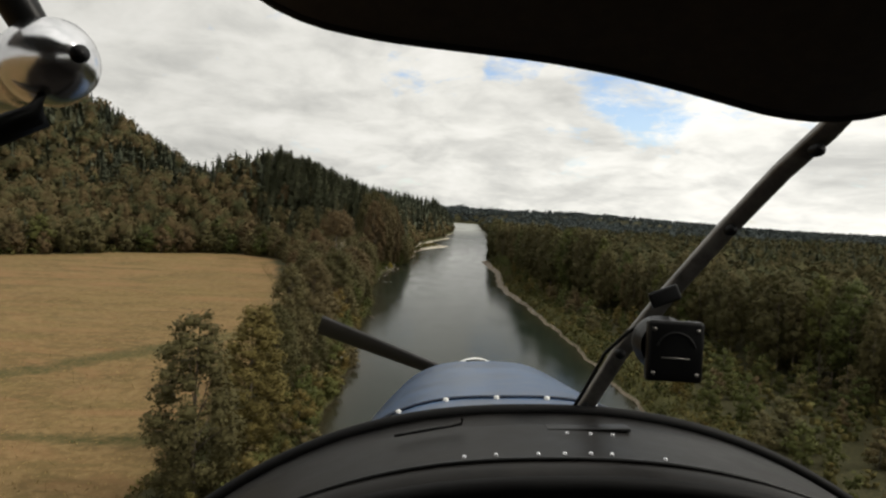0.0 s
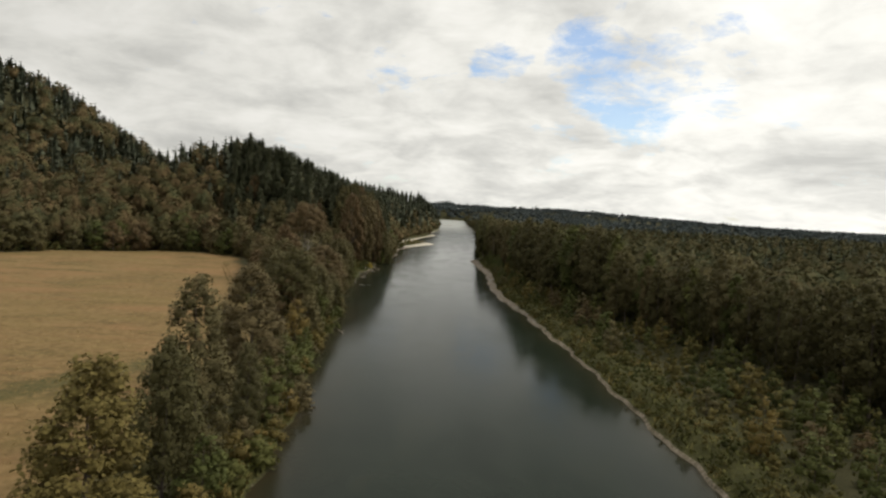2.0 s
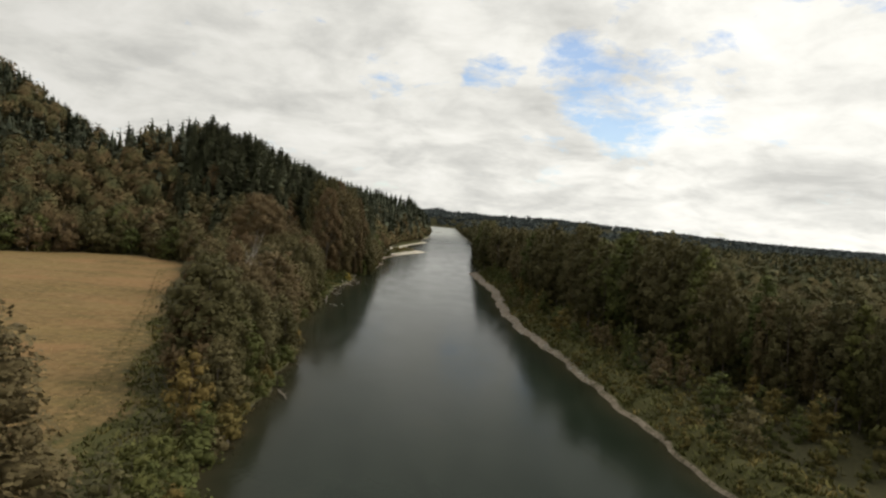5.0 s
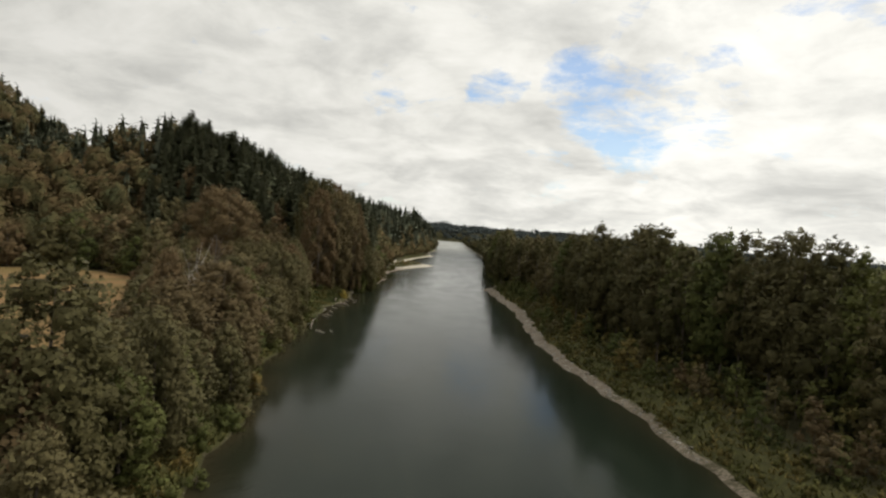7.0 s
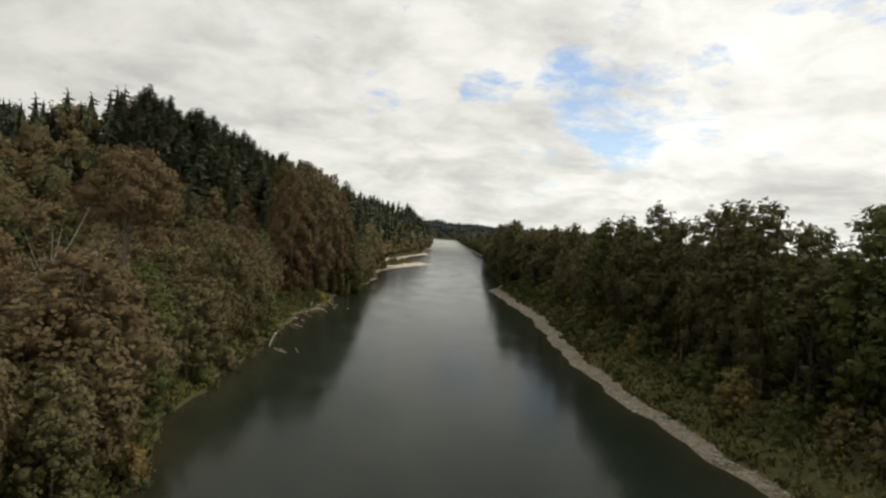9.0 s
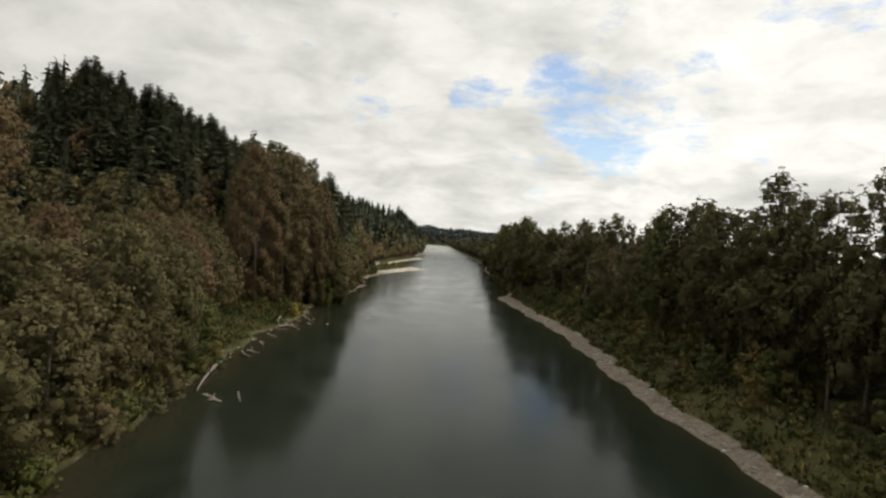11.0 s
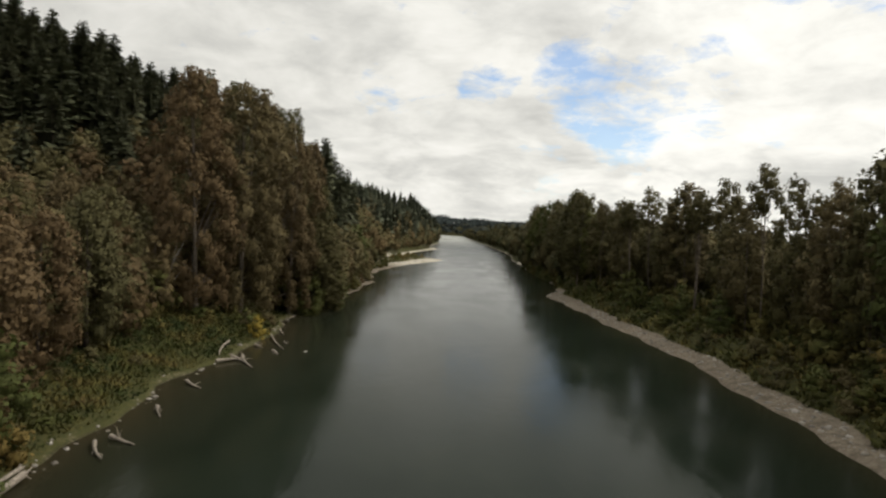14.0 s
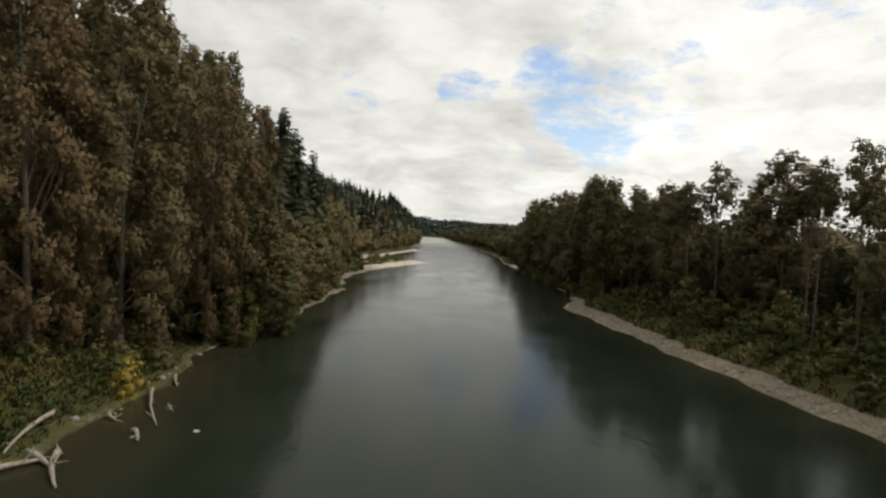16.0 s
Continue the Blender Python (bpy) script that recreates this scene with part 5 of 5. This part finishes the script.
def aircraft():
    blue, rubber = plain("blue_cowl_paint", (0.022, 0.054, 0.118), 0.32, wear=0.3, size=9, bump=0.05), plain("black_rubber", (0.006, 0.006, 0.006), 0.6, spec=0.12)
    vinyl, liner = plain("dark_dash_vinyl", (0.0075, 0.0068, 0.0062), 0.45, wear=0.6, size=22, spec=0.12), plain("dark_headliner", (0.034, 0.026, 0.021), 0.9, size=90)
    steel, chrome = plain("brushed_steel", (0.15, 0.142, 0.13), 0.45, 0.6, wear=0.4, size=30), plain("chrome", (0.62, 0.62, 0.64), 0.2, 1.0, wear=0.08, size=12, bump=0.02)
    black, white = plain("black_enamel", (0.004, 0.004, 0.004), 0.4, spec=0.15), plain("white_enamel", (0.70, 0.70, 0.68), 0.4, wear=0.08)
    plane = new("light_aircraft")
    start = PATH[0]
    plane.matrix_basis = look(*start[1:]) @ pose(0, 0, 0, -90, 0, 0)
    tagged(plane, "small blue propeller aircraft seen from inside its dark cabin", "aircraft")

    def arch(c, top, half, drop, power):
        return lambda u, k: (c + half * u, top - drop * abs(u) ** power)

    shelf = part("dashboard", arch_sheet(arch(0.103, -0.194, 0.43, 0.150, 2.4), [0.545, 0.60, 0.605, 0.66, 0.72, 0.775], 0.018, vinyl, "dashboard"), plane, "dark vinyl dashboard top with rivets")
    part("instrument_panel", arch_sheet(arch(0.103, -0.206, 0.43, 0.150, 2.4), [0.555, 0.560, 0.565], 0.32, black, "panel"), plane, "black instrument panel in shade")
    edge = [(0.103 + 0.445 * u, 0.782, -0.192 - 0.158 * abs(u) ** 2.4) for u in np.linspace(-1, 1, 41)]
    part("windscreen_seal", mesh_of("seal", *tube(edge, np.full(41, 0.0075), 10), [rubber], True), plane, "black rubber seal")
    lip = [(0.103 + 0.425 * u, 0.545, -0.196 - 0.148 * abs(u) ** 2.4) for u in np.linspace(-1, 1, 41)]
    part("dash_lip", mesh_of("lip", *tube(lip, np.full(41, 0.008), 8), [rubber], True), plane)
    seam = [(0.103 + 0.42 * u, 0.602, -0.1925 - 0.147 * abs(u) ** 2.4) for u in np.linspace(-1, 1, 41)]
    part("seam_strip", mesh_of("seam", *tube(seam, np.full(41, 0.0022), 6), [black], True), shelf)
    rivet = lathe("rivet", [(-0.002, 0.0023), (0.0006, 0.0021), (0.0013, 0.0012), (0.0016, 0.0)], chrome, 10)
    for x, y in ((0.13, 0.69), (0.155, 0.69), (0.178, 0.69), (0.02, 0.62), (0.05, 0.62), (0.09, 0.62), (0.115, 0.62), (0.14, 0.622), (0.16, 0.622), (0.21, 0.62)):
        u = (x - 0.103) / 0.43
        ob = part("rivet", rivet, shelf)
        ob.matrix_basis = pose(x, y, -0.193 - 0.150 * abs(u) ** 2.4, 90)
    vent = part("vent_slot", solid("vent", box(0.09, 0.020, 0.004), black, 0.0015), shelf)
    vent.location = (0.157, 0.715, -0.1953)
    part("wiper_rod", mesh_of("rod", *tube([(-0.052, 0.70, -0.199), (-0.01, 0.705, -0.193), (0.02, 0.71, -0.189), (0.021, 0.71, -0.183)], [0.0018] * 4, 6), [black], True), shelf)

    cowl = part("cowling", arch_sheet(lambda u, k: (0.108 + (0.36, 0.36, 0.352, 0.345, 0.335, 0.322, 0.30, 0.26)[k] * u, (-0.226, -0.232, -0.250, -0.268, -0.286, -0.304, -0.318, -0.345)[k] - (0.20, 0.20, 0.20, 0.20, 0.20, 0.19, 0.18, 0.16)[k] * abs(u) ** 3.2),
                [0.80, 0.88, 1.08, 1.28, 1.48, 1.68, 1.86, 1.96], 0.02, blue, "cowl"), plane, "dull blue painted engine cowling")
    band = [(0.108 + 0.356 * u, 1.12, -0.2515 - 0.20 * abs(u) ** 3.2) for u in np.linspace(-1, 1, 33)]
    part("panel_line", mesh_of("line", *tube(band, np.full(33, 0.0028), 6), [plain("seam_shadow", (0.012, 0.020, 0.040), 0.5)], True), cowl)
    stud = lathe("stud", [(-0.003, 0.0048), (0.001, 0.0045), (0.0022, 0.003), (0.003, 0.0)], white, 12)
    for x in (-0.225, -0.155, -0.075, 0.005, 0.09, 0.175, 0.255, 0.325, 0.39):
        u = (x - 0.108) / 0.356
        ob = part("stud", stud, cowl)
        ob.matrix_basis = pose(x, 1.105, -0.249 - 0.20 * abs(u) ** 3.2, 90)
    spinner = part("spinner", lathe("spinner", [(0.0, 0.105), (0.06, 0.10), (0.13, 0.075), (0.18, 0.04), (0.205, 0.0)], white), plane, "small white propeller spinner")
    spinner.location = (0.10, 2.0, -0.440)
    blade_tip = unit(np.array([-0.495, 0, 0.192]))
    for way in (1, -1):
        pieces = []
        for k, s in enumerate(np.linspace(0.06, 0.52, 12)):
            c = np.array([0.10, 2.06, -0.425]) + blade_tip * s * way
            w = 0.042 * (0.6 + 1.2 * s - 0.9 * s * s)
            pieces.append((c, w, math.radians(52 - 34 * s)))
        v = []
        cross = np.array([-blade_tip[2], 0, blade_tip[0]])
        for c, w, tw in pieces:
            for q in range(10):
                a = 2 * math.pi * q / 10
                p, t = math.cos(a) * w, math.sin(a) * 0.012
                v.append(c + cross * (p * math.cos(tw) - t * math.sin(tw)) + np.array([0, 1, 0]) * (p * math.sin(tw) + t * math.cos(tw)))
        i = (np.arange(11)[:, None] * 10 + np.arange(10)[None]).reshape(-1)
        j = (np.arange(11)[:, None] * 10 + (np.arange(10)[None] + 1) % 10).reshape(-1)
        part("propeller_blade", mesh_of("blade", np.array(v), np.stack([i, j, j + 10, i + 10], 1), [plain("propeller_paint", (0.016, 0.015, 0.014), 0.5)], True), plane, "dark propeller blade")

    # windscreen brace with the compass on it
    line = np.array([(0.162, 0.80, -0.204), (0.200, 0.755, -0.118), (0.236, 0.71, -0.052), (0.280, 0.66, 0.020), (0.311, 0.61, 0.073), (0.328, 0.565, 0.104), (0.333, 0.545, 0.118)])
    flat = []
    side = unit(np.cross(unit(np.gradient(line, axis=0)), [0, 1.0, 0]))
    back = np.cross(side, unit(np.gradient(line, axis=0)))
    for c, w, b in zip(line, side, back):
        for p, q in ((-1, -1), (-0.8, -1.3), (0.25, -1.3), (0.42, -1), (0.42, 1), (-1, 1)):
            flat.append(c + w * p * 0.0122 + b * q * 0.004)
    i = (np.arange(6)[:, None] * 6 + np.arange(6)[None]).reshape(-1)
    j = (np.arange(6)[:, None] * 6 + (np.arange(6)[None] + 1) % 6).reshape(-1)
    brace = part("windscreen_brace", mesh_of("brace", np.array(flat), np.stack([i, j, j + 6, i + 6], 1), [steel]), plane, "scuffed grey steel brace")
    bolt = lathe("bolt", [(-0.006, 0.006), (0.002, 0.006), (0.004, 0.004), (0.005, 0.0)], black, 10)
    for x, y, z in ((0.166, 0.79, -0.188), (0.197, 0.75, -0.119), (0.281, 0.655, 0.019), (0.321, 0.575, 0.086)):
        ob = part("bolt", bolt, brace)
        ob.matrix_basis = pose(x + 0.004, y - 0.006, z, 180)
    part("cable", mesh_of("cable", *tube([(0.150, 0.795, -0.205), (0.166, 0.77, -0.165), (0.184, 0.745, -0.118), (0.200, 0.71, -0.090), (0.212, 0.665, -0.070)], [0.0022] * 5, 6), [rubber], True), brace)
    compass = part("compass", solid("compass", box(0.052, 0.016, 0.058), black, 0.004), plane, "small black magnetic compass")
    compass.matrix_basis = pose(0.222, 0.632, -0.098, 0, 3, -6)
    part("housing", lathe("housing", [(0.0, 0.024), (0.02, 0.028), (0.04, 0.026), (0.055, 0.016), (0.06, 0.0)], black), compass).matrix_basis = pose(-0.006, 0.006, 0.003)
    part("card_window", mesh_of("window", *tube([(0.018 * math.cos(a), -0.009, 0.018 * math.sin(a)) for a in np.linspace(0.25, 2.9, 16)], [0.0014] * 16, 6), [rubber], True), compass)
    part("card", solid("card", box(0.026, 0.001, 0.0012), steel, 0.0), compass).location = (0.0, -0.0086, -0.006)
    for x in (-0.02, 0.02):
        for z in (-0.021, 0.021):
            part("screw", lathe("screw", [(-0.001, 0.0022), (0.001, 0.002), (0.0016, 0.0)], steel, 8), compass).matrix_basis = pose(x, -0.008, z, 180)
    part("mount_plate", solid("plate", box(0.030, 0.006, 0.016), black, 0.003), plane).matrix_basis = pose(0.216, 0.640, -0.046, 0, -20, 0)

    # headliner with a soft rounded front edge
    xs = np.linspace(-0.16, 0.42, 40)
    zs = np.interp(xs, [-0.16, -0.125, -0.10, -0.05, 0.0, 0.075, 0.143, 0.195, 0.225, 0.27, 0.34, 0.42], [0.20, 0.160, 0.144, 0.130, 0.124, 0.115, 0.100, 0.084, 0.0765, 0.082, 0.105, 0.15])
    zs = np.convolve(np.pad(zs, 2, mode="edge"), np.ones(5) / 5, "valid")
    rows = []
    for back, rise in ((0.0, 0.0), (0.03, 0.012), (0.12, 0.05), (0.26, 0.10), (0.55, 0.13), (1.3, 0.14)):
        rows.append(np.stack([xs, np.full(40, 0.40 - back), np.minimum(zs + rise, 0.30) if back < 0.5 else np.full(40, 0.26)], 1))
    rows = np.array(rows)
    i = (np.arange(5)[:, None] * 40 + np.arange(39)[None]).reshape(-1)
    q = np.stack([i, i + 40, i + 41, i + 1], 1)
    v = np.concatenate([rows.reshape(-1, 3), rows.reshape(-1, 3) + [0, 0, 0.03]])
    part("headliner", mesh_of("headliner", v, np.concatenate([q, q[:, ::-1] + 240]), [liner], True), plane, "dark brown headliner panel")
    part("edge_piping", mesh_of("piping", *tube(np.stack([xs, np.full(40, 0.402), zs + 0.003], 1), np.full(40, 0.0052), 8), [rubber], True), plane, "black edge piping")
    # unseen cabin shell, added to keep daylight off the dashboard and the chrome
    for name, sx, sy, sz, at in (("unseen_roof", 1.1, 1.6, 0.03, (0.1, -0.55, 0.34)), ("unseen_bulkhead", 1.1, 0.03, 1.3, (0.1, -1.35, -0.3)), ("unseen_floor", 1.1, 2.2, 0.03, (0.1, -0.3, -0.95)),
                                 ("unseen_side", 0.03, 1.95, 0.85, (-0.46, -0.375, -0.525)), ("unseen_side", 0.03, 2.05, 0.85, (0.66, -0.325, -0.525)), ("unseen_door_frame", 0.03, 1.75, 0.14, (-0.46, -0.475, 0.27)), ("unseen_door_frame", 0.03, 1.75, 0.14, (0.66, -0.475, 0.27))):
        part(name, solid(name, box(sx, sy, sz), liner, 0.008), plane).location = at

    lamp = part("map_lamp", lathe("lamp", [(0.0, 0.0), (0.001, 0.0055), (0.006, 0.0135), (0.014, 0.0205), (0.026, 0.0235), (0.040, 0.0215), (0.046, 0.0185), (0.050, 0.0205), (0.056, 0.0185), (0.062, 0.0205), (0.13, 0.021)], chrome, 36), plane, "polished chrome map lamp")
    lamp.matrix_basis = pose(-0.236, 0.425, 0.126, 0, 0, 58) @ Matrix.Diagonal((1.28, 1.28, 1.28, 1))
    part("lens_hole", lathe("hole", [(-0.004, 0.0), (-0.003, 0.0045), (0.0045, 0.0045), (0.006, 0.003)], black, 14), lamp)
    part("lamp_arm", mesh_of("arm", *tube([(-0.272, 0.44, 0.142), (-0.283, 0.43, 0.168), (-0.31, 0.42, 0.20)], [0.012, 0.013, 0.013], 12), [black], True), plane)
    part("lamp_bracket", mesh_of("bracket", *tube([(-0.40, 0.43, 0.045), (-0.30, 0.425, 0.072), (-0.262, 0.425, 0.086), (-0.262, 0.43, 0.11)], [0.011, 0.010, 0.009, 0.008], 12), [black], True), plane)


aircraft()


def wheel_tracks():
    rng = np.random.default_rng(88)
    y = np.repeat(np.linspace(225, 470, 1500), 2)
    mid = np.interp(y, TRACK_Y, TRACK_X)
    x = mid + np.tile([-1.1, 1.1], 1500) + rng.normal(size=3000) * 0.5
    tufts("wheel_track_grass", x, y + rng.normal(size=3000) * 0.2, rng.uniform(0.12, 0.26, 3000), 0.9, BANK_GRASS, "green wheel tracks through the dry meadow", 5, 0.5)


TRACK_Y, TRACK_X = [210, 241, 263, 282, 322, 350, 439, 500], [-45, -50.5, -54.5, -60, -71, -79, -108, -124]
wheel_tracks()
